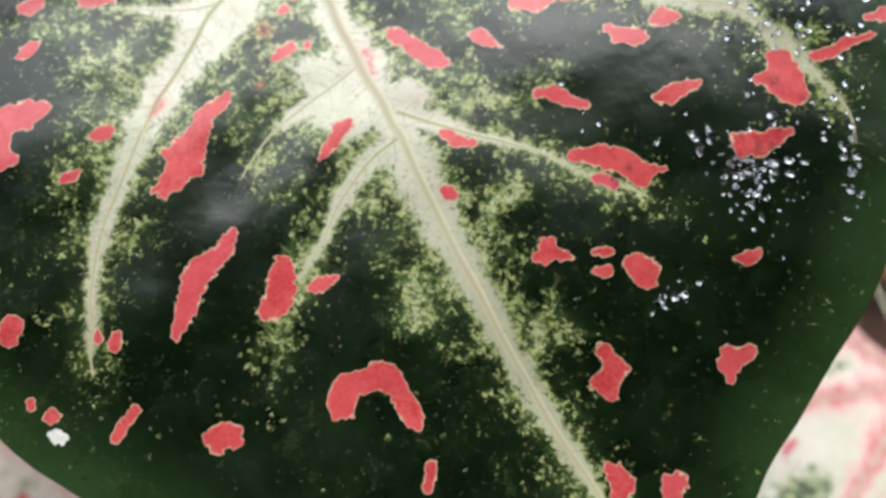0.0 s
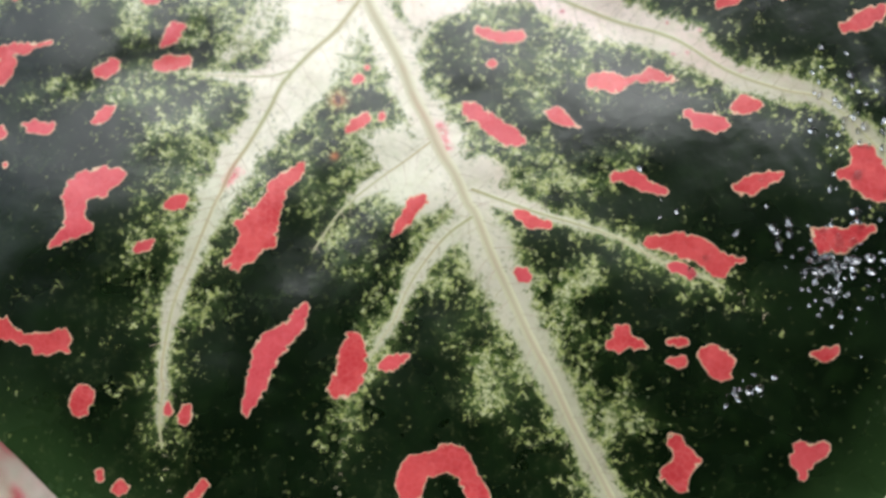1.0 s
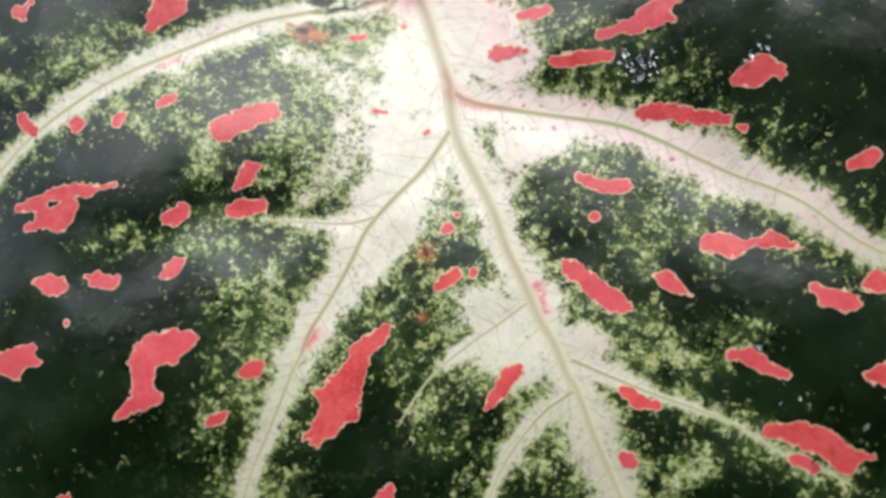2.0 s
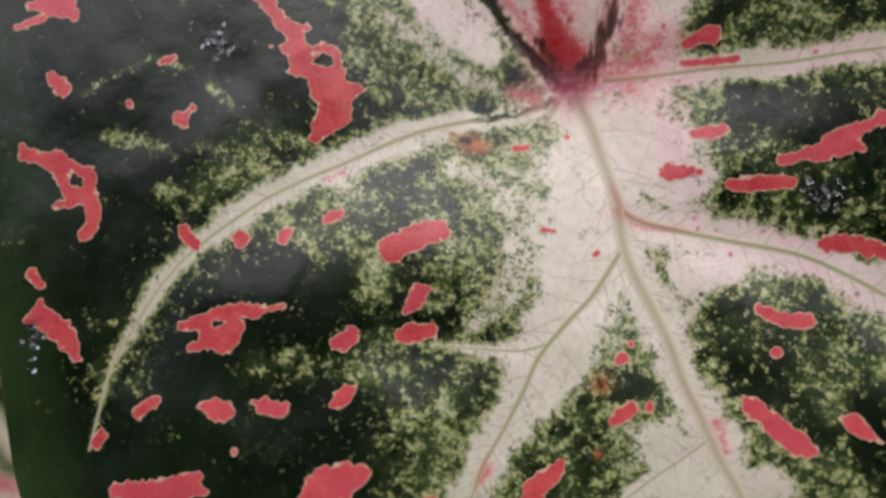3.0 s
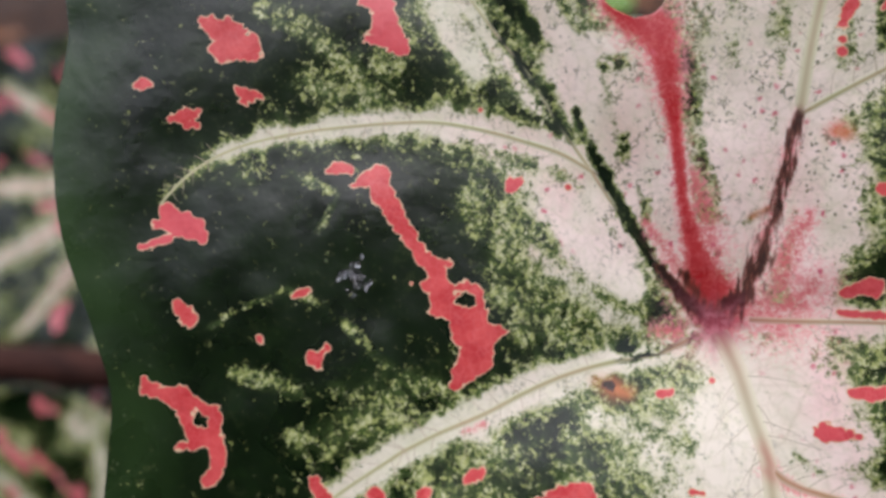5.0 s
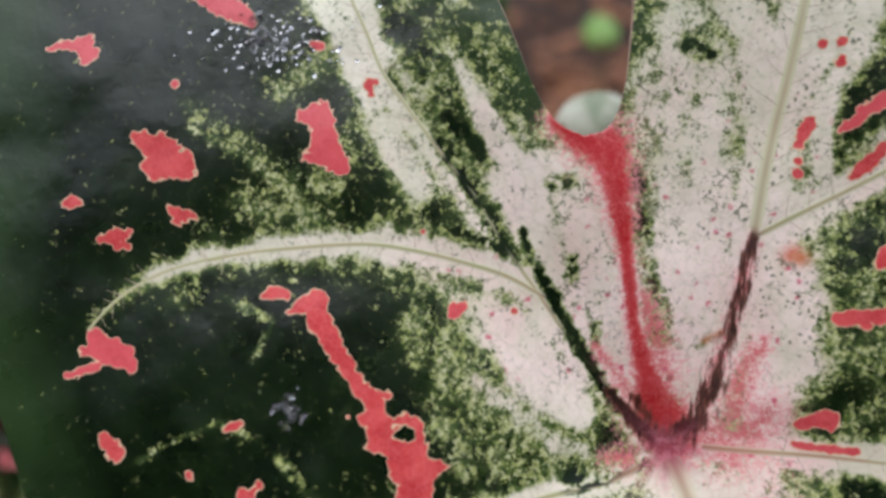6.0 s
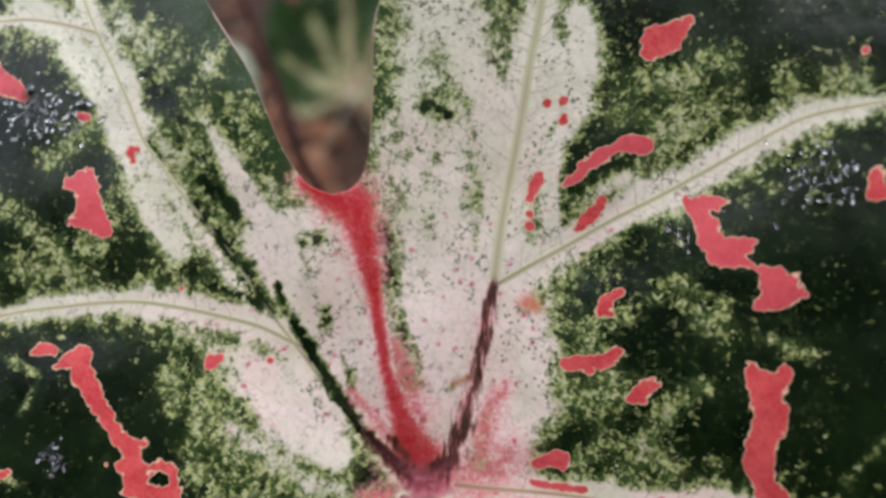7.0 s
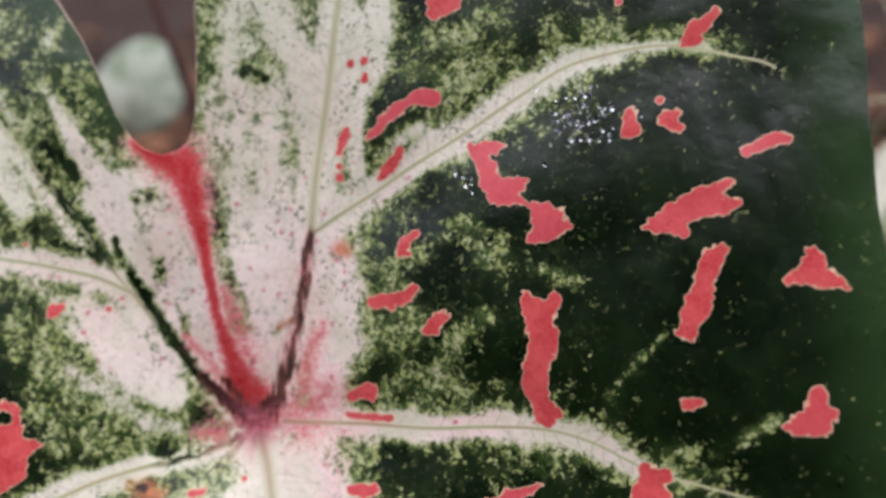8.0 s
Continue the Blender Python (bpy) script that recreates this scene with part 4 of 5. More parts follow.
spot([(81.6, -34.1, 0.8), (84.1, -33.4, 1.3), (86.2, -32.5, 0.8)])
spot([(91, -40.5, 0.9), (93, -39.7, 1.4), (96, -38.6, 1.2)])
spot([(-84.8, 44.8, 1.5), (-81.4, 42.8, 2.8), (-82.9, 40.4, 1.8)], [(-82.2, 45.9, 1), (-81.5, 43.7, 1.8)], [(-77.8, 42.6, 1.2), (-77, 40, 1), (-79.8, 41.1, 1.9)], [(-86.2, 45.2, 0.7)])
spot([(-96.2, 33.7, 0.5), (-95.1, 34.2, 1), (-93.9, 33.9, 0.6)])
spot([(-89.4, 28.6, 0.7), (-87.7, 28.9, 1.4), (-85.9, 29.8, 0.6)], [(-87.1, 27.8, 0.9), (-85.6, 28.1, 0.6)])
spot([(-79.5, 34.2, 0.6), (-77.8, 33.3, 1.1), (-75.5, 33.5, 0.6)], [(-78.1, 32.3, 0.6)])
spot([(-59.7, 50.4, 1.2), (-58, 51, 1.8), (-56.4, 48.4, 2.1), (-55.6, 44.7, 2.3), (-53.3, 43.2, 1.5)], [(-60.6, 50.1, 0.5)], [(-58.7, 44.1, 0.8), (-55.6, 44.3, 1.8)], [(-57.2, 52.8, 0.6), (-56.1, 50.2, 1.4)])
spot([(-63.2, 21.8, 0.4), (-61.8, 22.5, 1), (-60.1, 22.5, 0.8)])
spot([(-59.4, 19.7, 0.28), (-57.3, 20.7, 0.94), (-55.1, 21.5, 1.9), (-54.0, 18.1, 1.8), (-51.8, 15.1, 1.5), (-49.6, 12.3, 1.2), (-47.1, 9.6, 1.1), (-45.1, 7.6, 1.2)], [(-45.1, 7.6, 1.2), (-43.0, 8.5, 0.38)], [(-44.9, 8.2, 1.2), (-44.2, 5.7, 1.5), (-43.3, 2.8, 1.9), (-41.3, 0.7, 1.7), (-38.7, -0.9, 3), (-37.5, -3.1, 3), (-37.2, -5.8, 2.5), (-39.4, -8.5, 1.6), (-40.6, -10.4, 0.51)], [(-48.2, 5.0, 0.26), (-46.2, 5.0, 0.82), (-44.4, 5.0, 1.1)], [(-45.1, 0.6, 0.26), (-43.6, 1.0, 0.93)], [(-41.9, 4.7, 0.87), (-39.6, 5.0, 0.82), (-37.6, 4.1, 0.77), (-37.3, 2.1, 0.77), (-37.5, 0.2, 1.1)], [(-32.5, -1.6, 0.31), (-34.3, -1.9, 1.1), (-36.3, -2.2, 2.3)], gaps=[(-40.7, 2.8, 0.6), (-40.0, 2.9, 0.7), (-39.3, 2.7, 0.5)])
spot([(-88.9, 13.1, 1.4), (-86.8, 11.8, 2), (-83.8, 11.1, 1.8), (-82.5, 9.7, 1)], [(-90.3, 11.4, 0.7), (-87.8, 11.7, 1.4)], [(-92.2, 7.6, 0.4), (-90.4, 7.9, 0.7), (-87.8, 9.1, 0.7)])
spot([(-84.6, -0.9, 0.8), (-83.7, -1.9, 1.2), (-83.1, -3.5, 1.1)], [(-82.2, -3.1, 0.6)])
spot([(-66.7, 1.6, 0.4), (-65.6, 2.1, 0.7), (-64.6, 2.6, 0.4)])
spot([(-71.2, -5.5, 0.7)])
spot([(-63, -7.5, 1), (-61.9, -7.8, 1.2), (-61.5, -8.8, 0.6)], [(-62, -7.2, 0.7), (-60.6, -6.1, 0.5)])
spot([(-88.5, -12.8, 0.6), (-88.1, -14.6, 0.8), (-85.5, -15, 1.1), (-82.8, -15.2, 1.4), (-80.8, -16.1, 1.3)], [(-84.1, -15.8, 0.7), (-81.6, -17.6, 1), (-80.4, -19.4, 0.9), (-78.9, -21.2, 1.6)], [(-81.9, -22.6, 0.5), (-79.2, -22.1, 1.1)], [(-79.9, -16.3, 0.8), (-77, -17.5, 1.1), (-76.6, -20.1, 1.2), (-75.7, -23.1, 1.2), (-75.4, -25.6, 1.1), (-76.8, -27.6, 0.9)], gaps=[(-79.3, -18.6, 0.6)])
spot([(-84.9, -34, 1), (-83.5, -35.5, 0.6)])
spot([(-85.1, -41.5, 0.7), (-83.3, -40.3, 1.4), (-80.9, -41.9, 1.8), (-78.4, -43.7, 1.7), (-77.2, -45.7, 1), (-76.4, -47.3, 0.5)], [(-83.2, -38.7, 0.6)])
spot([(-71.4, -58.8, 0.9), (-72.1, -60, 0.8)])
spot([(-102.4, 58.5, 0.4), (-100.6, 59.1, 0.7), (-98.3, 59.2, 1.2), (-96.1, 60, 1.2)], [(-96.4, 58.9, 1.3), (-96, 57.1, 0.9)], [(-95, 58.5, 0.8)])
spot([(-80.9, 54.2, 0.7)])
spot([(-50.1, 56.5, 0.9), (-49.7, 55.2, 0.5)], [(-48.9, 56.8, 0.4)])
spot([(-86, 72.8, 0.5), (-82.5, 70.7, 1.1), (-78.4, 69.5, 1.8), (-75.2, 68, 1.8), (-72.2, 66.5, 1.8), (-69.7, 64.8, 0.9)], [(-75.7, 70.6, 0.9)])
spot([(-58.4, 61.9, 0.7), (-59.6, 62.3, 0.4)])
spot([(35, 75.5, 1.3), (36.8, 77.1, 2.4), (38.3, 78.5, 1.6), (40.3, 79.8, 0.8)], [(34.2, 77.1, 0.9), (35.2, 78.3, 1.1)])
spot([(64.8, 75.1, 0.5)])
spot([(79.3, 73, 0.7), (78.2, 71.7, 1.3), (76.7, 70.1, 1.5), (75.5, 68.6, 1.2)])
spot([(23.6, 54.6, 0.5), (24.7, 55.6, 0.8), (26.2, 57.3, 1), (28.7, 59.4, 0.9), (30.7, 60.5, 0.8), (33.2, 61, 1.7), (35, 60.6, 1.3)])
spot([(19, 55.7, 0.6), (18.3, 54, 1.2), (17.7, 52.2, 0.9)])
spot([(29.2, 51.9, 0.8), (27.6, 49.8, 1), (25.9, 47.7, 0.9)])
spot([(18, 49.5, 0.8)])
spot([(17.9, 47.5, 0.7)])
spot([(19.8, 67.6, 0.75)])
spot([(22.2, 67.9, 0.85)])
spot([(22.3, 64.8, 0.95)])
spot([(41.5, 52.5, 0.6), (43, 51.3, 1.3), (44.5, 48.4, 1.5), (45.3, 46.1, 1.9), (46.7, 44.2, 1.8), (49.3, 43.5, 1), (51.4, 42.5, 0.5), (53.7, 41.7, 1)], [(43.2, 51.8, 1.2), (45.6, 52, 0.9), (47.2, 52.5, 0.4)], [(46.7, 45.1, 1.7), (49.5, 45.7, 1.3), (50.4, 46.4, 0.8)], [(53.9, 40.5, 2.1), (55.1, 39.1, 2.3), (53.3, 37.9, 1.6)], [(56.3, 41, 1)], [(55.9, 39.1, 1.4), (57.9, 39, 0.6)], [(53.8, 37.7, 1.4), (52, 36.8, 0.6)])
spot([(67.1, 56.9, 1.1), (66.9, 55.5, 1.4), (66.5, 54, 1)], [(67.3, 54.2, 1.1)])
spot([(71.5, 55.7, 0.6), (72.8, 56.1, 1.4), (74.1, 54.7, 0.9)], [(72.8, 56.3, 1), (74, 56.7, 0.8)])
spot([(71.4, 59.1, 0.6)])
spot([(84.2, 51, 0.9), (86.4, 52.1, 0.9), (88.4, 52.9, 1), (89.7, 52.9, 0.8)])
spot([(69.4, 39, 0.4), (70.9, 39.3, 1.2), (73.4, 40.7, 1.8), (75.9, 42, 2), (78.3, 43.8, 1.9), (80.3, 45.3, 0.9), (81.6, 46.2, 0.4)], [(77.5, 42.9, 1.7), (80.7, 42.5, 1.3), (82.8, 42.9, 0.6)], [(73.4, 39.8, 1.4), (75.1, 38.5, 0.9)])
spot([(80.7, 35.6, 0.9), (79.3, 34.7, 1.3), (78.4, 31.6, 1.7), (77.8, 29, 1.7), (77, 26.4, 1.9), (76.1, 24.2, 1.6), (74.9, 23.1, 0.9)], [(76.6, 23, 0.9)])
spot([(93.4, 35.5, 1.2), (93.4, 33.4, 2.1), (91.9, 32.2, 1.4), (89.7, 31.5, 0.4)], [(94.6, 32.3, 1.7), (96.5, 31.4, 0.8), (98, 30.7, 0.3)])
spot([(51.3, 27.6, 0.8), (53.2, 25.4, 1.9), (54.2, 21.8, 2.2), (54.1, 19.1, 2.1), (53.4, 16.3, 2.1), (53.1, 13.5, 2.2), (54, 11.3, 1.7), (55.1, 8.6, 1.7)], [(55.8, 27.1, 1.2), (54.1, 25, 2.1)], [(55.1, 8.4, 1.5), (56.8, 8.8, 0.9)])
spot([(75.8, 12.2, 0.7), (76.7, 12.5, 0.9), (77.8, 12.6, 0.5)])
spot([(94.2, 14.8, 1), (94.2, 13.1, 1.6), (93.9, 11.1, 1.9), (91.6, 10.1, 1.3), (90.2, 9.8, 0.4)], [(93.9, 11.5, 1.6), (96.1, 11.9, 0.8), (96.9, 12.3, 0.3)], [(94.3, 10, 1.4)])
spot([(71.1, 0.4, 1.7), (70.8, -2.6, 2.5)], [(70.3, 1.5, 1), (73.6, 0.7, 0.9)], [(72.4, -2.8, 2.3)])
spot([(21.1, 8.5, 0.7), (22.7, 9.3, 1.1), (24.9, 10.1, 1.3)], [(25.4, 9.2, 0.9), (23.3, 9, 0.9)])
spot([(20.7, 5.3, 0.6), (24.4, 5.3, 0.7), (28.9, 5.4, 0.6)])
spot([(32.6, 28.6, 0.6), (31, 26.7, 1.3), (28.1, 26.1, 1.1), (24.9, 25.5, 1.2)], [(28.1, 24.7, 0.6)])
spot([(30.1, 34.8, 1.1), (30.7, 36.2, 0.9), (32.7, 37.8, 0.4)], [(31.2, 34, 0.6)])
spot([(37.8, 23.6, 1), (36.3, 22.6, 1.4), (35.2, 21.7, 1)], [(36.4, 20.9, 0.5)])
spot([(-34.3, 20.9, 0.5), (-33.5, 22.1, 1.1), (-32.1, 22.7, 0.6)])
spot([(-39.7, 33.8, 0.4)])
spot([(-24.3, 22.5, 0.5)])
spot([(1.7, -7.5, 0.5)])
scar = [(-28, -114.9, 0.5), (-27, -115.4, 1.1), (-26.1, -115.9, 0.9)]

LINES = [smooth_line(chain, 6) for _, _, _, chain in VEINS]


def vein_distance(u, v, soft=False):
    """Distance to the nearest vein; soft: blended where several veins are about as near."""
    best, blend = np.full(np.shape(u), 1e9), np.zeros(np.shape(u))
    for line in LINES:
        near = np.full(np.shape(u), 1e9)
        for (a, b, _), (c, d, _) in zip(line[:-2:3], line[3::3]):
            k = np.clip(((u - a) * (c - a) + (v - b) * (d - b)) / ((c - a) ** 2 + (d - b) ** 2 + 1e-9), 0, 1)
            near = np.minimum(near, np.hypot(u - a - k * (c - a), v - b - k * (d - b)))
        best, blend = np.minimum(best, near), blend + (near + 0.3) ** -3.0
    return blend ** (-1 / 3) if soft else best


SWELLS = ((0.05, -1.02, -1.22, 1.41, 2.02), (2.13, -4.91, -0.17, -1.46, -2.23), (0.57, -2.92, 0.92, 3.70, -1.87), (0.13, 0.52, 5.20, -0.48, -1.88), (0.15, 0.07, 4.41, -0.64, -1.48), (0.27, 0.49, -1.22, -1.20, -0.97))


def blade_height(u, v):
    """Depth of the blade: a shallow funnel at the stalk, slopes, a sag, and quilting between the veins."""
    r = np.sqrt(u * u + v * v + 36)
    base = (-14.70 + -3.80 * u / 100 + 6.68 * v / 100 + -1.99 * (u / 100) ** 2 + -3.63 * u * v / 1e4 + -0.44 * (v / 100) ** 2
            + 4.20 * np.exp(-r / 20) + 7.94 * np.exp(-r / 45))
    for j, row in enumerate(SWELLS):
        for i, swell in enumerate(row):
            base = base + swell * np.exp(-((u + 85 - 45 * i) ** 2 + (v - (-120, -75, -30, 15, 60, 100)[j]) ** 2) / 34 ** 2)
    away = vein_distance(u, v, True)
    quilt = -0.37 * (1 - np.exp(-(away / 9) ** 2)) - 1.7 * (1 - np.exp(-(away / 11) ** 2)) * np.exp(-(u * u + v * v) / 84 ** 2)
    ripple = 0.35 * lattice(u / 14, v / 14, 3) + 0.15 * lattice(u / 6, v / 6, 4)
    return base + quilt + ripple


OUTLINE = ((-15.5, 50.9), (-20, 52.6), (-24, 57.6), (-27, 63.7), (-31, 71.5), (-37, 80), (-47, 95), (-64, 109), (-86, 108), (-104, 92),
           (-111, 74), (-112.4, 60), (-108.8, 41), (-108.8, 25), (-104.8, 8), (-97.4, -7), (-93.4, -17), (-92.6, -33), (-89, -51), (-84, -68),
           (-72, -86), (-48, -104), (-30, -120.5), (-5, -136), (25, -150), (54, -164), (64, -165), (73, -150), (83.5, -131), (94.5, -114),
           (105.6, -96), (112, -72), (113, -40), (109, 0), (103.2, 38), (101.2, 55), (100, 74), (94, 93), (76, 108), (54, 116), (30, 113), (10, 104), (-5, 93),
           (-9.5, 81), (-9.4, 70), (-9.6, 58), (-11.6, 52.7))

leaf = tagged(new("caladium_leaf"), "large dark green leaf with cream veins and pink patches", "leaf")
leaf.matrix_world = LEAN


def stains(u, v):
    """Where red flush, brown streaks and dark strips lie, 0 to 1."""
    n2 = lattice(u / 2.2, v / 2.2, 12)
    found = {}
    for kind, soft in (("brown", 0.8), ("dark", 1.1)):
        f = np.zeros(np.shape(u))
        for chain in ZONES[kind]:
            d, w = along(u, v, chain)
            fleck = kind == "dark" and max(q[2] for q in chain) < 1.0
            if fleck:
                f = np.maximum(f, np.clip(0.75 + 0.9 * lattice(u / 0.6, v / 0.6, 19), 0, 1.1) * np.exp(-(d / (1.5 * w)) ** 2))
                continue
            if kind == "brown":
                f = np.maximum(f, (1.0 if len(chain) > 3 else 1.9) * np.exp(-np.abs(d / w) ** 2.2))
                continue
            f = np.maximum(f, np.clip(1.0 - (d + 0.42 * w * lattice(u / 0.7, v / 0.9, 13) + 0.3 * w * lattice(u / 2.5, v / 2.5, 15) - 0.18 * w) / (soft * w), 0, 1))
        found[kind] = f
    f = np.zeros(np.shape(u))
    for kind, most in (("flush", 1.0), ("tint", 0.50)):
        for chain in ZONES[kind]:
            d, w = along(u, v, chain)
            f = np.maximum(f, most * (0.78 * np.exp(-(np.abs(d + 0.15 * n2) / (0.85 * w)) ** 1.8) + 0.22 * np.exp(-(d / (2.2 * w)) ** 2)))
    found["flush"] = f
    found["rust"] = np.zeros(np.shape(u))
    for chain in ZONES["rust"]:
        d, w = along(u, v, chain)
        found["rust"] = np.maximum(found["rust"], 0.9 * np.exp(-((d + 0.1 * n2) / w) ** 2))
    turn, r = np.arctan2(v - 1.6, u - 2.4), np.hypot(u - 2.4, v - 1.6)
    rays = 0.5 + 0.5 * lattice(turn * 3.2, r / 9, 17) + 0.35 * lattice(turn * 8, r / 5, 18)
    found["plum"] = np.clip(1.2 * np.exp(-(r / (2.2 + 2.6 * np.clip(rays, 0, 1.2))) ** 1.5), 0, 0.92)
    return found


def beside(u, v, line):
    """Signed distance from a vein, its half-width there, and how far along it the nearest place lies."""
    best, wide, at, run = np.full(u.size, 1e9), np.ones(u.size), np.zeros(u.size), 0.0
    for (a, b, r), (c, d, s) in zip(line[:-2:2], line[2::2]):
        size = math.hypot(c - a, d - b) + 1e-9
        k = np.clip(((u - a) * (c - a) + (v - b) * (d - b)) / size ** 2, 0, 1)
        far = np.hypot(u - a - k * (c - a), v - b - k * (d - b))
        closer = far < np.abs(best)
        left = np.where((c - a) * (v - b) - (d - b) * (u - a) > 0, 1.0, -1.0)
        best, wide, at = np.where(closer, far * left, best), np.where(closer, r + k * (s - r), wide), np.where(closer, run + k * size, at)
        run += size
    return best, wide, at


def build_leaf():
    field = outline_field(OUTLINE)

    def edge(U, V):
        return field(U, V) + 0.25 * lattice(U / 7, V / 7, 9)
    pts, faces = clipped(edge, -118, 118, -170, 120, 0.42)
    u, v = pts[:, 0], pts[:, 1]
    n1, n2 = lattice(u / 5, v / 5, 11), lattice(u / 2.2, v / 2.2, 12)
    near = vein_distance(u, v)
    cloud = np.clip(0.15 + lattice(u / 7, v / 7, 14) + 0.5 * n2, 0, 1)
    pale = -0.28 + 0.12 * np.clip(lattice(u / 9, v / 9, 14), 0, 1) + 0.34 * cloud * np.exp(-near / 13) - 0.14 * np.clip(1 + field(u, v) / 16, 0, 1)
    for kind, top in (("pale", 1.16), ("dense", 0.76), ("mottle", 0.50)):
        for chain in ZONES[kind]:
            d, w = along(u, v, chain)
            reach = np.maximum(w, 0.4) * (0.82 + 0.22 * n1 + 0.12 * n2)
            pale = np.maximum(pale, np.minimum(top, 1.2 * top * np.exp(-(d / reach) ** (1.55 if top > 1 else 1.3))))
    for chain in ZONES["speck"]:
        d, w = along(u, v, chain)
        pale = np.maximum(pale, 0.37 * (1 + 0.45 * n1) * np.exp(-(d / (0.8 * w)) ** 2))
    lobes = np.clip((v - 5) / 25, 0, 1) * np.clip(0.5 + lattice(u / 6, v / 6, 31), 0, 1)
    pale = np.minimum(pale, 1.2 - 0.15 * lobes - 0.06 * np.clip((v - 45) / 20, 0, 1))
    for k, line in enumerate(LINES):
        d, w, s = beside(u, v, line)
        whole = float(np.hypot(*np.diff(line[:, :2], axis=0).T).sum())
        brush = lattice(s / 0.75, d / 4 + 40, 60 + k) + 0.6 * lattice(s / 0.4, d / 3 + 40, 90 + k)
        w = np.maximum(w, 0.4) * (1 + 0.20 * n1 + (0.30 - 0.08 * np.clip((np.hypot(u, v) - 40) / 50, 0, 1)) * brush * np.clip(1.4 * np.abs(d) / w, 0, 1))
        pale = np.maximum(pale, np.minimum(1.15, 1.35 * np.clip((whole - s) / 16, 0.3, 1.0) * np.clip(0.30 + 0.22 * (w - 0.5), 0.30, 1.0) * np.exp(-np.abs(d / ((0.64 - 0.09 * np.clip((-v - 60) / 25, 0, 1)) * w)) ** 1.7)))
        pale = np.maximum(pale, (0.24 + 0.06 * np.clip(-v / 30 - 1, 0, 1) + 0.26 * cloud) * np.clip((whole - s) / 12, 0, 1) * np.exp(-(d / (1.5 * w + 2)) ** 2))
    for kind, floor, most in (("gap", 0.22, 0.75), ("pepper", 0.72, 0.7)):
        for chain in ZONES[kind]:
            d, w = along(u, v, chain)
            k = most * np.exp(-(d / (w * (1 + 0.35 * n1 + 0.25 * n2))) ** 2)
            pale = np.where(pale > floor, pale + (floor - pale) * k, pale)
    pale = pale + 0.5 * np.clip(pale, 0, 1) * np.clip(1.12 - pale, 0, 1) * (lattice(u / 3.4, v / 3.4, 33) + 0.7 * lattice(u / 1.6, v / 1.6, 34))
    soft = stains(u, v)
    pale = pale * (1 - soft["dark"]) + (-0.3 + 0.5 * np.clip((v - 10) / 14, 0, 1) * (0.6 + 0.8 * n2)) * soft["dark"]
    blush = np.clip(0.45 + (v + 66) / 60, 0, 1) * np.clip(1.5 - np.hypot(u - 14, v + 14) / 72, 0, 1)
    blush = blush * np.clip(np.maximum(0.25 + (u - 6 + 0.35 * (v + 6)) / 16, (v - 2) / 12), 0.3, 1)
    pepper = np.clip(0.25 + 0.75 * np.clip((v - 6) / 24, 0, 1) + 0.5 * n1, 0, 1) * np.clip(1.3 - np.abs(u) / 75, 0, 1)
    for chain in ZONES["pepper"]:
        d, w = along(u, v, chain)
        pepper = np.maximum(pepper, np.exp(-(d / (1.3 * w)) ** 2))
    blade = sheet("blade", pts, faces, blade_height, 0.0, BLADE, leaf, {"pale": pale, "blush": blush, "aged": np.clip((np.hypot(u, v) - 52) / 60, 0, 0.95) * np.clip(1.5 - v / 30, 0, 1), "pepper": pepper, "margin": np.clip(1 + field(u, v) / 13, 0, 1), **soft}, "dark green blade speckled with cream")
    thick = blade.modifiers.new("thickness", "SOLIDIFY")
    thick.thickness, thick.offset = 0.0005, -1
    for (name, wide, thin, _), line in zip(VEINS, LINES):
        strong = int(np.argmax(line[:, 2] < 1.45)) or len(line)
        line = line[:max(8, strong)]
        stout = {"midrib": 0.8, "stout_vein": 0.7}.get(name, 0.0)
        ribbon(name.replace("stout", "lateral"), line[:, :2], blade_height, 2.0 * wide, 1.7 * thin, 0.09, leaf, "stout pale beige vein" if stout else "olive vein with red-brown stretches", stains, stout)
    veinlets()
    for n, (chains, gaps) in enumerate(SPOTS):
        patch("pink_patch", chains, gaps, n, PINK, field)
    patch("dry_scar", [scar], (), 777, SCAR, field)


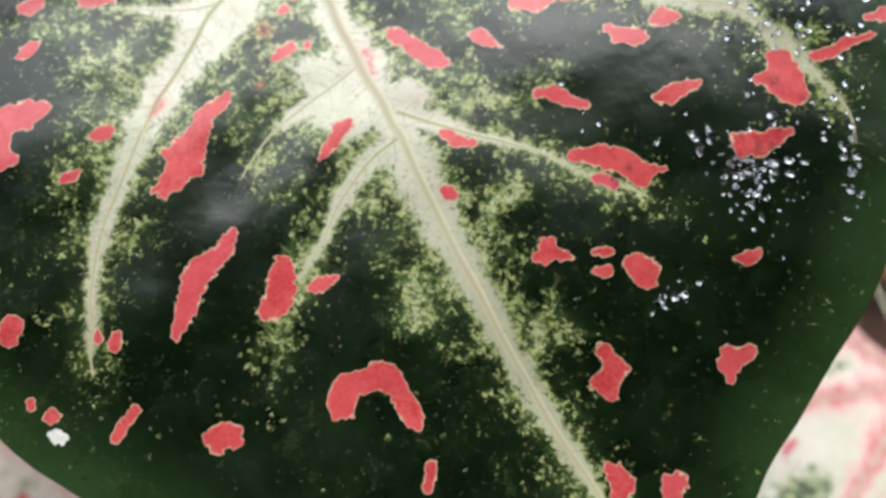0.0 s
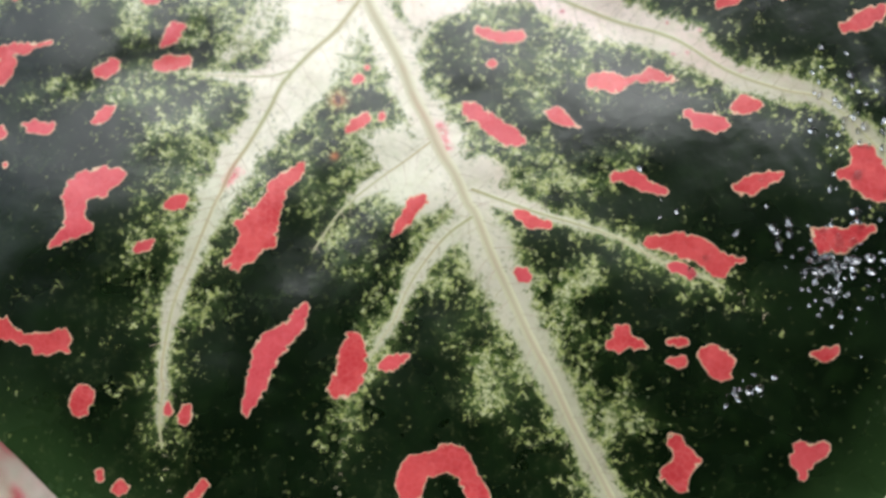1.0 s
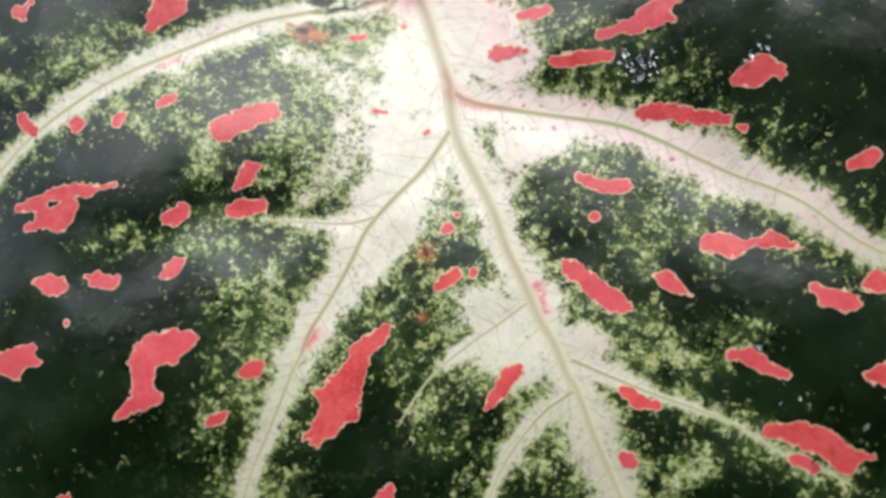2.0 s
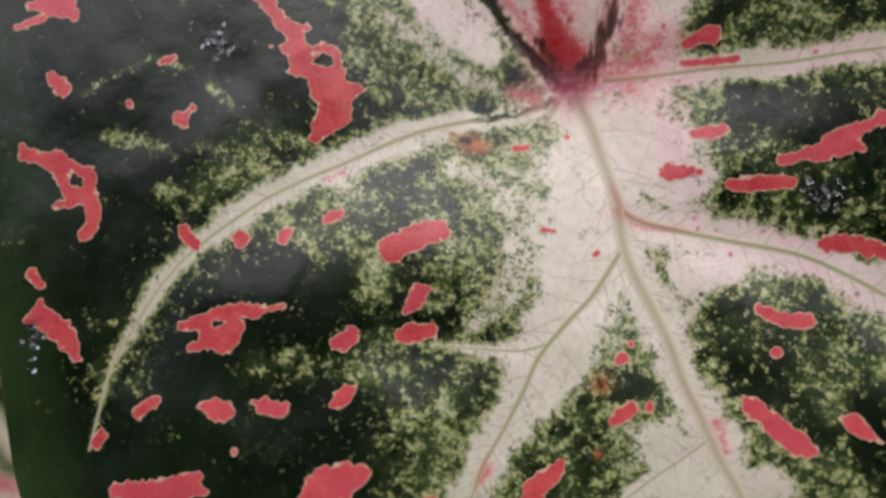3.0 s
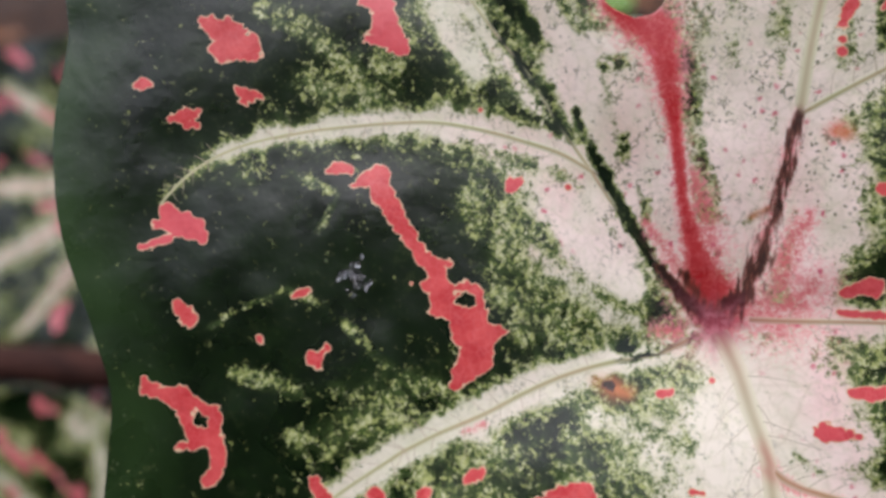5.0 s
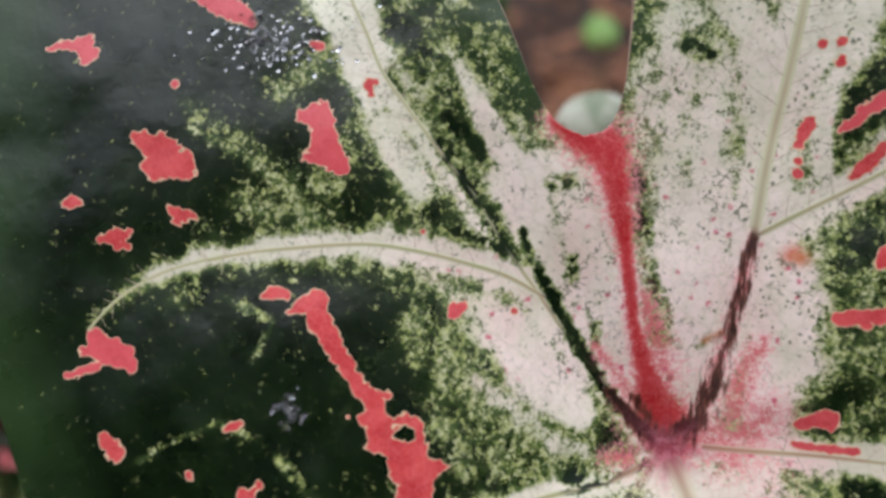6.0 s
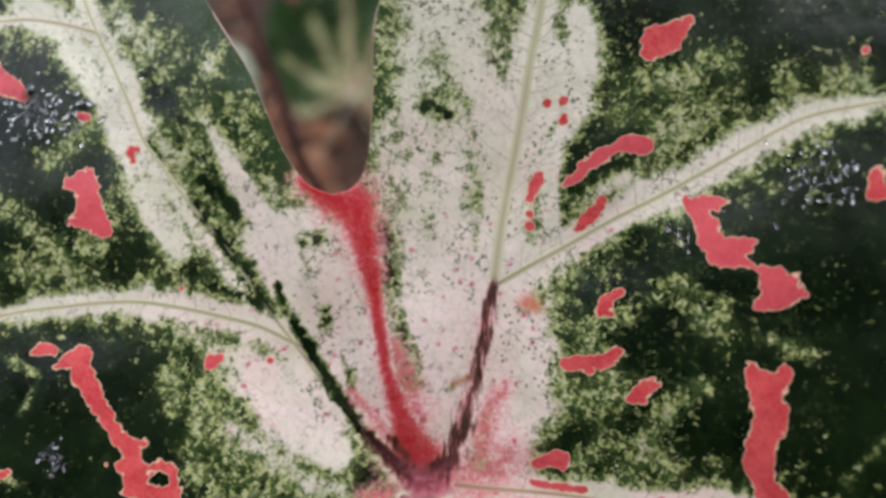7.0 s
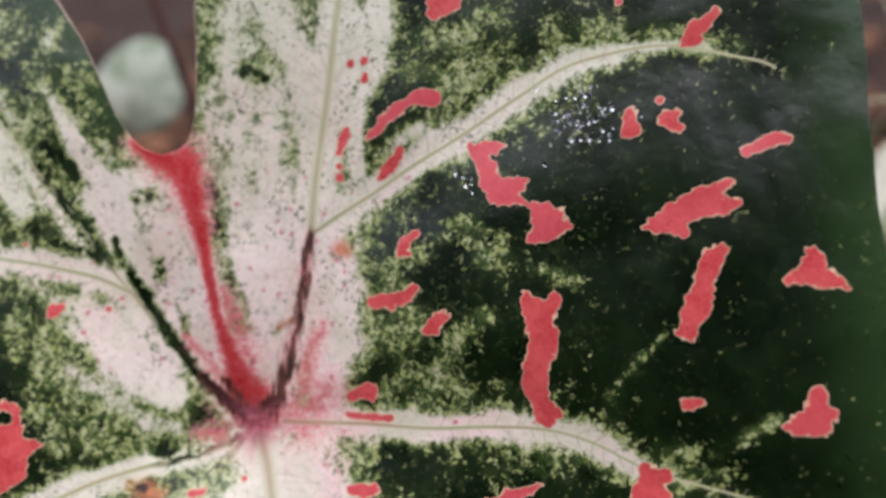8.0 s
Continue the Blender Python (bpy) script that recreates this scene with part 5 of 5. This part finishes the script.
def veinlets():
    """Hair-fine veins that leave every vein sideways, as far as its pale band reaches."""
    rng = random.Random(12)
    pts, faces, thin = [], [], []
    for line in LINES:
        for side in (-1, 1):
            step = 1
            while step < len(line) - 2:
                back, ahead = line[step - 1], line[step + 1]
                length = min(11.0, line[step][2] * rng.uniform(0.5, 0.95))
                angle = math.atan2(ahead[1] - back[1], ahead[0] - back[0]) + side * rng.uniform(0.9, 1.35)
                bend, u, v = -side * rng.uniform(0.0, 0.06), line[step][0], line[step][1]
                count = max(4, int(length / 0.7))
                if min(math.hypot(u - a, v - b) - 1.5 * r for kind in ("dark", "brown") for q in ZONES[kind] for a, b, r in q) < 2.5 or math.hypot(u, v) < 8:
                    step += 2
                    continue
                first = len(pts)
                for k in range(count + 1):
                    half = 0.07 * (1 - 0.7 * k / count)
                    du, dv = -math.sin(angle) * half, math.cos(angle) * half
                    pts += [(u - du, v - dv), (u + du, v + dv)]
                    thin += [k / count] * 2
                    angle += bend + rng.uniform(-0.12, 0.12)
                    u, v = u + math.cos(angle) * length / count, v + math.sin(angle) * length / count
                faces += [(first + 2 * k, first + 2 * k + 1, first + 2 * k + 3, first + 2 * k + 2) for k in range(count)]
                step += rng.choice((2, 3, 3, 4))
    tagged(sheet("veinlet_net", np.array(pts), faces, blade_height, 0.035, HAIR, leaf, {"thin": thin}, "hair-fine brownish veinlets"), kind="stuff")


def patch(name, chains, gaps, n, material, field):
    flat = [q for c in chains for q in c]
    size = max(q[2] for q in flat)
    jag = min(0.40, 0.28 * size)

    def inside(U, V):
        total = np.zeros(U.shape)
        for c in chains:
            d, w = along(U, V, c)
            total += np.exp(-np.clip(d - w, -6, 6) * 5)
        f = -np.log(total) / 5
        f = f + 0.9 * jag * lattice(U / 1.7, V / 1.7, n) + jag * lattice(U / 0.62, V / 0.62, n + 50) - 0.12
        for a, b, r in gaps:
            f = np.maximum(f, r - np.hypot(U - a, V - b) + 0.3 * lattice(U / 0.8, V / 0.8, n + 9))
        return np.maximum(f, field(U, V) + 0.6) if n == 16 else f
    box = (min(q[0] for q in flat), max(q[0] for q in flat), min(q[1] for q in flat), max(q[1] for q in flat))
    step = 0.16 if size < 1.2 else 0.22
    pad = size + 1
    pts, faces = clipped(inside, box[0] - pad, box[1] + pad, box[2] - pad, box[3] + pad, step)
    if len(faces) > 3:
        sheet(name, pts, faces, blade_height, 0.07, material, leaf, {"rim": -inside(pts[:, 0], pts[:, 1])})


build_leaf()

# thin reddish rim along the notch of the blade
rim_line = smooth_line([(-40, 84), *OUTLINE[5::-1], *OUTLINE[:-6:-1], (-8, 86)], 5)
rim_y = blade_height(rim_line[:, 0], rim_line[:, 1])
part("notch_rim", tube([(x / 1000, y / 1000 + 0.0002, z / 1000) for (x, z), y in zip(rim_line, rim_y)], [0.00019] * len(rim_line), 8), RIM, leaf, "thin pinkish-brown rim of the notch")

# stalk: leaves the joint downwards behind the blade
bend = smooth_line([(0.002, 0.0035, 0.003), (0.003, 0.03, 0.012), (0.008, 0.12, 0.0), (0.02, 0.26, -0.08)], 8)
part("petiole", tube(bend, [0.0028 + 0.0012 * k / len(bend) for k in range(len(bend))], 12), STALK, leaf, "green leaf stalk")


# ---- what lies behind: other leaves, stalks, soil ----
def far_leaf(label, joint, turn, length, width, paleness, seed, spots=40, tilt=(0, 0), root=(0.0, 0.0), cup=0.15, big=1.0, halo=0.075, peak=1.2, fresh=0.0, red=0.0):
    """A heart-shaped leaf, seen out of focus: blade with pale veins, pink patches, and a stalk that bends down to the soil.
    joint: where the stalk meets the blade, in leaf space; turn: which way the tip points; root: where the stalk enters the soil, from below the joint."""
    rng = random.Random(seed)
    thing = tagged(new("caladium_leaf"), label, "leaf", "smaller leaves behind")
    place = LEAN @ pose(*joint, tilt[0], turn, tilt[1])
    thing.matrix_world = place

    def height(u, v):
        return -cup * (u * u + 0.5 * (v + 0.3 * length) ** 2) / width + 1.5 * lattice(u / 16, v / 16, seed)
    ring = []
    for k in range(40):
        a = 2 * math.pi * k / 40
        x = width * 0.5 * math.sin(a) * (1.0 - 0.10 * math.cos(a)) * (1 - 0.25 * max(0, -math.cos(a)) ** 3)
        y = length * (-0.26 + 0.50 * math.cos(a) - 0.22 * max(0, math.cos(a)) ** 9)
        ring.append((x, y))
    edge = outline_field(ring)
    pts, faces = clipped(edge, -width * 0.7, width * 0.7, -length, length * 0.6, 1.8)
    u, v = pts[:, 0], pts[:, 1]
    rays = [((0, 0), (width * 0.45 * math.sin(a), -length * (0.66 if a == 0 else 0.48) * math.cos(a))) for a in (-2.5, -1.75, -1.1, -0.5, 0.0, 0.5, 1.1, 1.75, 2.5)]
    rays = [(a, ((a[0] + b[0]) / 2 + 2, (a[1] + b[1]) / 2 + 3), b) for a, b in rays]
    pale = paleness + 0.7 * lattice(u / 21, v / 21, seed + 2) + 0.25 * lattice(u / 6, v / 6, seed + 3)
    rosy = np.zeros(u.size)
    for c in rays:
        d, w = along(u, v, [(*c[0], width * halo), (*c[1], width * halo * 0.7), (*c[2], width * halo * 0.25)])
        w = w * (1 + 0.5 * lattice(u / 3, v / 3, seed + 7))
        pale = np.maximum(pale, peak * np.exp(-np.abs(d / w) ** 1.6))
        rosy = np.maximum(rosy, red * np.exp(-(d / (0.35 * w)) ** 2))
    blush = np.clip(0.5 + 0.6 * lattice(u / 30, v / 30, seed + 5), 0, 1)
    zero = np.zeros(u.size)
    blade = sheet("blade", pts, faces, height, 0.0, FAR_BLADE, thing, {"pale": pale, "blush": blush, "flush": rosy, "brown": zero, "margin": zero + fresh})
    thick = blade.modifiers.new("thickness", "SOLIDIFY")
    thick.thickness, thick.offset = 0.0006, -1
    for c in rays:
        ribbon("midrib" if c[2][0] == 0 else "lateral_vein", smooth_line(c, 6), height, 0.6, 0.2, 0.35, thing)
    for k in range(spots):
        cu, cv = rng.uniform(-0.48, 0.48) * width, rng.uniform(-0.75, 0.25) * length
        if edge(np.array([cu]), np.array([cv]))[0] > -3:
            continue
        a, l, r = math.atan2(cv, cu) + rng.uniform(-0.5, 0.5), big * rng.uniform(1, 6), big * rng.uniform(0.9, 2.4)
        c = [(cu - l * math.cos(a), cv - l * math.sin(a), r * 0.7), (cu, cv, r), (cu + l * math.cos(a), cv + l * math.sin(a), r * 0.6)]

        def f(U, V):
            d, w = along(U, V, c)
            return np.maximum(d - w + 0.5 * lattice(U / 2, V / 2, k), edge(U, V) + 1)
        pad = l + 2 * r
        p, q = clipped(f, cu - pad, cu + pad, cv - pad, cv + pad, 0.9)
        if len(q) > 2:
            sheet("pink_patch", p, q, height, 0.15, FAR_PINK, thing, {"rim": -f(p[:, 0], p[:, 1])})
    top = place @ Vector((0, 0.0008, 0))
    back = place.to_3x3() @ Vector((0, 1, 0))
    foot = Vector((top.x + root[0], top.y + root[1], -0.01))
    line = [top, top + 0.018 * back, top + 0.05 * back + Vector((0, 0, -0.25 * top.z)), foot.lerp(top, 0.3) + 0.03 * back, foot]
    line = smooth_line([tuple(place.inverted() @ q) for q in line], 6)
    part("petiole", tube(line, [0.0018 + 0.0008 * k / len(line) for k in range(len(line))]), STALK, thing, "thin leaf stalk")
    return thing


# places in leaf space, metres
far_leaf("pale cream and pink leaf, blurred, behind the large leaf", (-0.188, 0.185, 0.035), 62, 210, 170, -0.12, 21, 60, (6, -10), big=1.6, halo=0.075, peak=0.95, red=0.25)
far_leaf("grey-green leaf with many pink flecks, behind the large leaf", (-0.170, 0.160, -0.138), 112, 150, 140, 0.14, 22, 100, (0, 6), big=1.15, halo=0.08)
far_leaf("pale pink and white leaf below the large leaf", (0.160, 0.062, -0.128), 20, 170, 150, 1.0, 23, 20, (-32, -6), big=1.0, halo=0.12, red=0.55)
far_leaf("pale grey leaf with pink flecks below the large leaf", (-0.110, 0.062, -0.120), -25, 150, 140, 0.75, 24, 60, (-4, 10), big=1.3, halo=0.10, red=0.35)
far_leaf("small dark green leaf with star-shaped cream veins", (-0.068, 0.265, 0.128), 175, 100, 94, -0.30, 25, 3, (-10, 0), halo=0.085, peak=0.62, fresh=1.0, red=0.25)
far_leaf("pale cream leaf with greyish patches beside the large leaf", (0.192, 0.125, 0.095), -70, 150, 135, 0.6, 26, 10, (4, 8), halo=0.11)


def young_leaf(label, place, size, material, root):
    """A small, round, cupped leaf that is still unfolding, with a midrib and a short stalk."""
    thing = tagged(new("young_leaf"), label, "leaf", "young leaves in the soil")
    m = LEAN @ place
    thing.matrix_world = m
    bm = bmesh.new()
    rows = []
    for i in range(1, 9):
        r = i / 8
        rows.append([bm.verts.new((size * r * math.cos(a) * 0.48, size * (0.16 * r * r + 0.02 * math.sin(3 * a) * r), size * (r * math.sin(a) * (0.55 + 0.06 * math.sin(a)))))
                     for a in [2 * math.pi * k / 28 for k in range(28)]])
    hub = bm.verts.new((0, 0, 0))
    for k in range(28):
        bm.faces.new((hub, rows[0][k], rows[0][(k + 1) % 28]))
        for p, q in zip(rows[:-1], rows[1:]):
            bm.faces.new((p[k], q[k], q[(k + 1) % 28], p[(k + 1) % 28]))
    blade = part("blade", bm, material, thing)
    thick = blade.modifiers.new("thickness", "SOLIDIFY")
    thick.thickness, thick.offset = size * 0.03, 0
    rib = smooth_line([(0, 0.14 * size, 0.48 * size), (0, 0.03 * size, 0.2 * size), (0, 0.0, 0), (0, 0.03 * size, -0.25 * size), (0, 0.14 * size, -0.5 * size)], 5)
    part("midrib", tube([(x, y - size * 0.012, z) for x, y, z in rib], [size * 0.016] * len(rib), 8), PALE_SKIN, thing)
    top = m @ Vector((0, 0.15 * size, -0.52 * size))
    foot = Vector((top.x + root[0], top.y + root[1], -0.01))
    line = smooth_line([tuple(m.inverted() @ q) for q in (m @ Vector((0, 0.12 * size, -0.45 * size)), top, top.lerp(foot, 0.5) + Vector((0.004, 0.006, 0)), foot)], 6)
    part("petiole", tube(line, [size * 0.05] * len(line)), STALK, thing)
    return thing


young_leaf("round pale greenish-white young leaf above the soil", pose(-0.095, 0.132, 0.098, -6, 12, 8), 0.036, PALE_SKIN, (0.01, 0.02))
young_leaf("tiny pale green young leaf just behind the notch", pose(-0.0035, 0.063, 0.0655, 0, 50, 10), 0.020, PALE_SKIN, (0.02, 0.05))
young_leaf("small fresh green seedling leaf on the soil", pose(0.036, 0.330, 0.180, -20, -10, 0), 0.022, FRESH, (0.0, 0.01))

# ground
ground = new("ground", bpy.data.meshes.new("ground"))
gu = np.sinh(np.linspace(-5.2, 5.2, 140)) * 0.08
GX, GY = np.meshgrid(gu, gu + 0.3)
GZ = 0.006 * lattice(GX * 40, GY * 40, 1) + 0.012 * lattice(GX * 9, GY * 9, 2) + 0.003 * lattice(GX * 120, GY * 120, 5)
k = len(gu)
ground.data.from_pydata(np.stack([GX.ravel(), GY.ravel(), GZ.ravel()], -1).tolist(), [], [(j * k + i, j * k + i + 1, (j + 1) * k + i + 1, (j + 1) * k + i) for j in range(k - 1) for i in range(k - 1)])
ground.data.materials.append(SOIL)
tagged(ground, "damp brown soil strewn with bark chips", "soil", kind="structure")

# bark chips on the soil
chips = bmesh.new()
rng = random.Random(5)
for _ in range(560):
    x, y = rng.gauss(0.0, 0.22), rng.gauss(0.36, 0.24)
    l, w, h = rng.uniform(0.025, 0.075), rng.uniform(0.009, 0.022), rng.uniform(0.003, 0.008)
    m = pose(x, y, 0.010 + rng.uniform(0, 0.022), rng.uniform(-30, 30), rng.uniform(-30, 30), rng.uniform(0, 360))
    n = 7
    shape = [(l / 2 * math.cos(2 * math.pi * k / n) * rng.uniform(0.75, 1.1), w / 2 * math.sin(2 * math.pi * k / n) * rng.uniform(0.75, 1.2)) for k in range(n)]
    low, high = [[chips.verts.new(m @ Vector((a * s, b * s, z))) for a, b in shape] for z, s in ((0, 1.0), (h, 0.86))]
    chips.faces.new(low[::-1]), chips.faces.new(high)
    for k in range(n):
        chips.faces.new((low[k], low[(k + 1) % n], high[(k + 1) % n], high[k]))
tagged(part("bark_chips", chips, BARK, None, smooth=False), "scattered reddish-brown bark chips on the soil", "bark", kind="stuff")

# unseen hedge-like screen, added behind the camera to darken the blade's reflections
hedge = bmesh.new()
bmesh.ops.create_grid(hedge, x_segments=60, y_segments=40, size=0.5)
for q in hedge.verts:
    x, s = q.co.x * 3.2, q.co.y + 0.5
    # crest humped in the middle, so the blade's sides still mirror open sky
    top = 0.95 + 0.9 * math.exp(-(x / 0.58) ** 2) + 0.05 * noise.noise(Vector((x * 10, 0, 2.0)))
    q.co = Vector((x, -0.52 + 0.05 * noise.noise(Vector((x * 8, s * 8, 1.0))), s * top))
ob = part("reflection_screen", hedge, SCREEN, None)
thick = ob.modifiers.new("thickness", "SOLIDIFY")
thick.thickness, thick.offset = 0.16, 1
tagged(ob, "unseen dark hedge-like screen added to dim the blade's reflections", "hedge", kind="structure")

# dark stalk lying across behind
bar = tagged(new("brown_stake"), "dark red-brown stake lying behind the leaves", "stake")
bar.matrix_world = LEAN
line = smooth_line([(-0.32, 0.172, -0.048), (-0.2, 0.172, -0.046), (-0.1, 0.172, -0.043), (0.0, 0.172, -0.045)], 8)
part("rod", tube(line, [0.0083 + 0.0003 * math.sin(1.7 * k) for k in range(len(line))], 14), STEM, bar)
for x in (-0.262, -0.148):
    ring = [(x + d, 0.172, -0.0455) for d in (-0.004, -0.002, 0.0, 0.002, 0.004)]
    part("node", tube(ring, [0.0086, 0.0091, 0.0093, 0.0091, 0.0086], 14), STEM, bar, "slightly swollen node of the stake")

# dark upright stalk that shows through the notch
line = smooth_line([(-0.085, 0.090, 0.156), (-0.067, 0.090, 0.115), (-0.057, 0.090, 0.093), (-0.048, 0.090, 0.071), (-0.031, 0.098, 0.030), (-0.018, 0.125, -0.100), (-0.013, 0.140, -0.250)], 6)
stalk = tagged(part("leaf_stalk", tube(line, [0.0012 + 0.0009 * k / len(line) for k in range(len(line))], 12), STEM, None), "dark brown dry leaf stalk behind the notch", "stalk")
stalk.matrix_world = LEAN

# ---- water on the blade ----
WATER = bpy.data.materials.new("water")
WATER.use_nodes = True
wp = WATER.node_tree.nodes["Principled BSDF"]
wp.inputs["Transmission Weight"].default_value, wp.inputs["Roughness"].default_value, wp.inputs["IOR"].default_value = 1.0, 0.03, 1.33

drops = bmesh.new()
rng = random.Random(9)


def splash(u, v, du, dv, count, least=0.18, most=0.85):
    """A scatter of flat drops about (u, v), in millimetres."""
    for _ in range(count):
        a, b, r = rng.gauss(u, du), rng.gauss(v, dv), rng.uniform(least, most) ** 1.3
        stretch, lean = rng.uniform(0.6, 1.5), rng.uniform(0, math.pi)
        y = float(blade_height(np.array([a]), np.array([b]))[0]) - 0.05
        rings = []
        for k, (s, h) in enumerate(((1.0, -0.05), (0.93, 0.22), (0.7, 0.42), (0.36, 0.52))):
            rings.append([])
            for j in range(10):
                c = 2 * math.pi * j / 10
                p, q = r * s * stretch * math.cos(c), r * s / stretch * math.sin(c)
                rings[-1].append(drops.verts.new(((a + p * math.cos(lean) - q * math.sin(lean)) / 1000, (y - r * h) / 1000, (b + p * math.sin(lean) + q * math.cos(lean)) / 1000)))
        for low, high in zip(rings[:-1], rings[1:]):
            for j in range(10):
                drops.faces.new((low[j], low[(j + 1) % 10], high[(j + 1) % 10], high[j]))
        drops.faces.new(rings[-1])
        drops.faces.new(rings[0][::-1])


splash(86.3, -79.1, 3.3, 3.9, 55)
splash(102, -80.1, 0.8, 4.1, 22)
splash(72.7, -98.7, 2.1, 1.4, 14)
splash(94.4, -57.4, 5.2, 3.6, 30)
splash(99.3, -69.9, 3.1, 4.1, 16)
splash(78, -73.8, 3.1, 1.2, 8)
splash(92.5, -72.7, 2.1, 1.4, 8)
splash(67.5, -71.5, 12.4, 9.3, 10)
splash(-66.3, 63.1, 4.8, 2.8, 60)
splash(59.6, 56.5, 2.9, 2.4, 30)
splash(41.5, 46.6, 1.4, 1.4, 8)
splash(-57.4, 5.2, 1.5, 1.1, 24)
splash(-83.8, -44.5, 0.9, 2.3, 18)
splash(42.1, -16.9, 1.7, 1.5, 14)
splash(59.5, -17.7, 2.9, 1.9, 10)
splash(88.9, -50.8, 2.1, 6.2, 24)
splash(-66.2, 62.2, 5.3, 2.3, 170, 0.14, 0.42)
splash(87.1, -80, 3.7, 4.1, 60, 0.14, 0.42)
splash(59.6, 56.5, 2.9, 2.3, 60, 0.14, 0.42)
splash(42.1, -16.9, 1.9, 1.3, 24, 0.14, 0.42)
water = part("water_drops", drops, WATER, None)
water.matrix_world = LEAN
tagged(water, "small clear water drops on the blade", "water", kind="stuff")
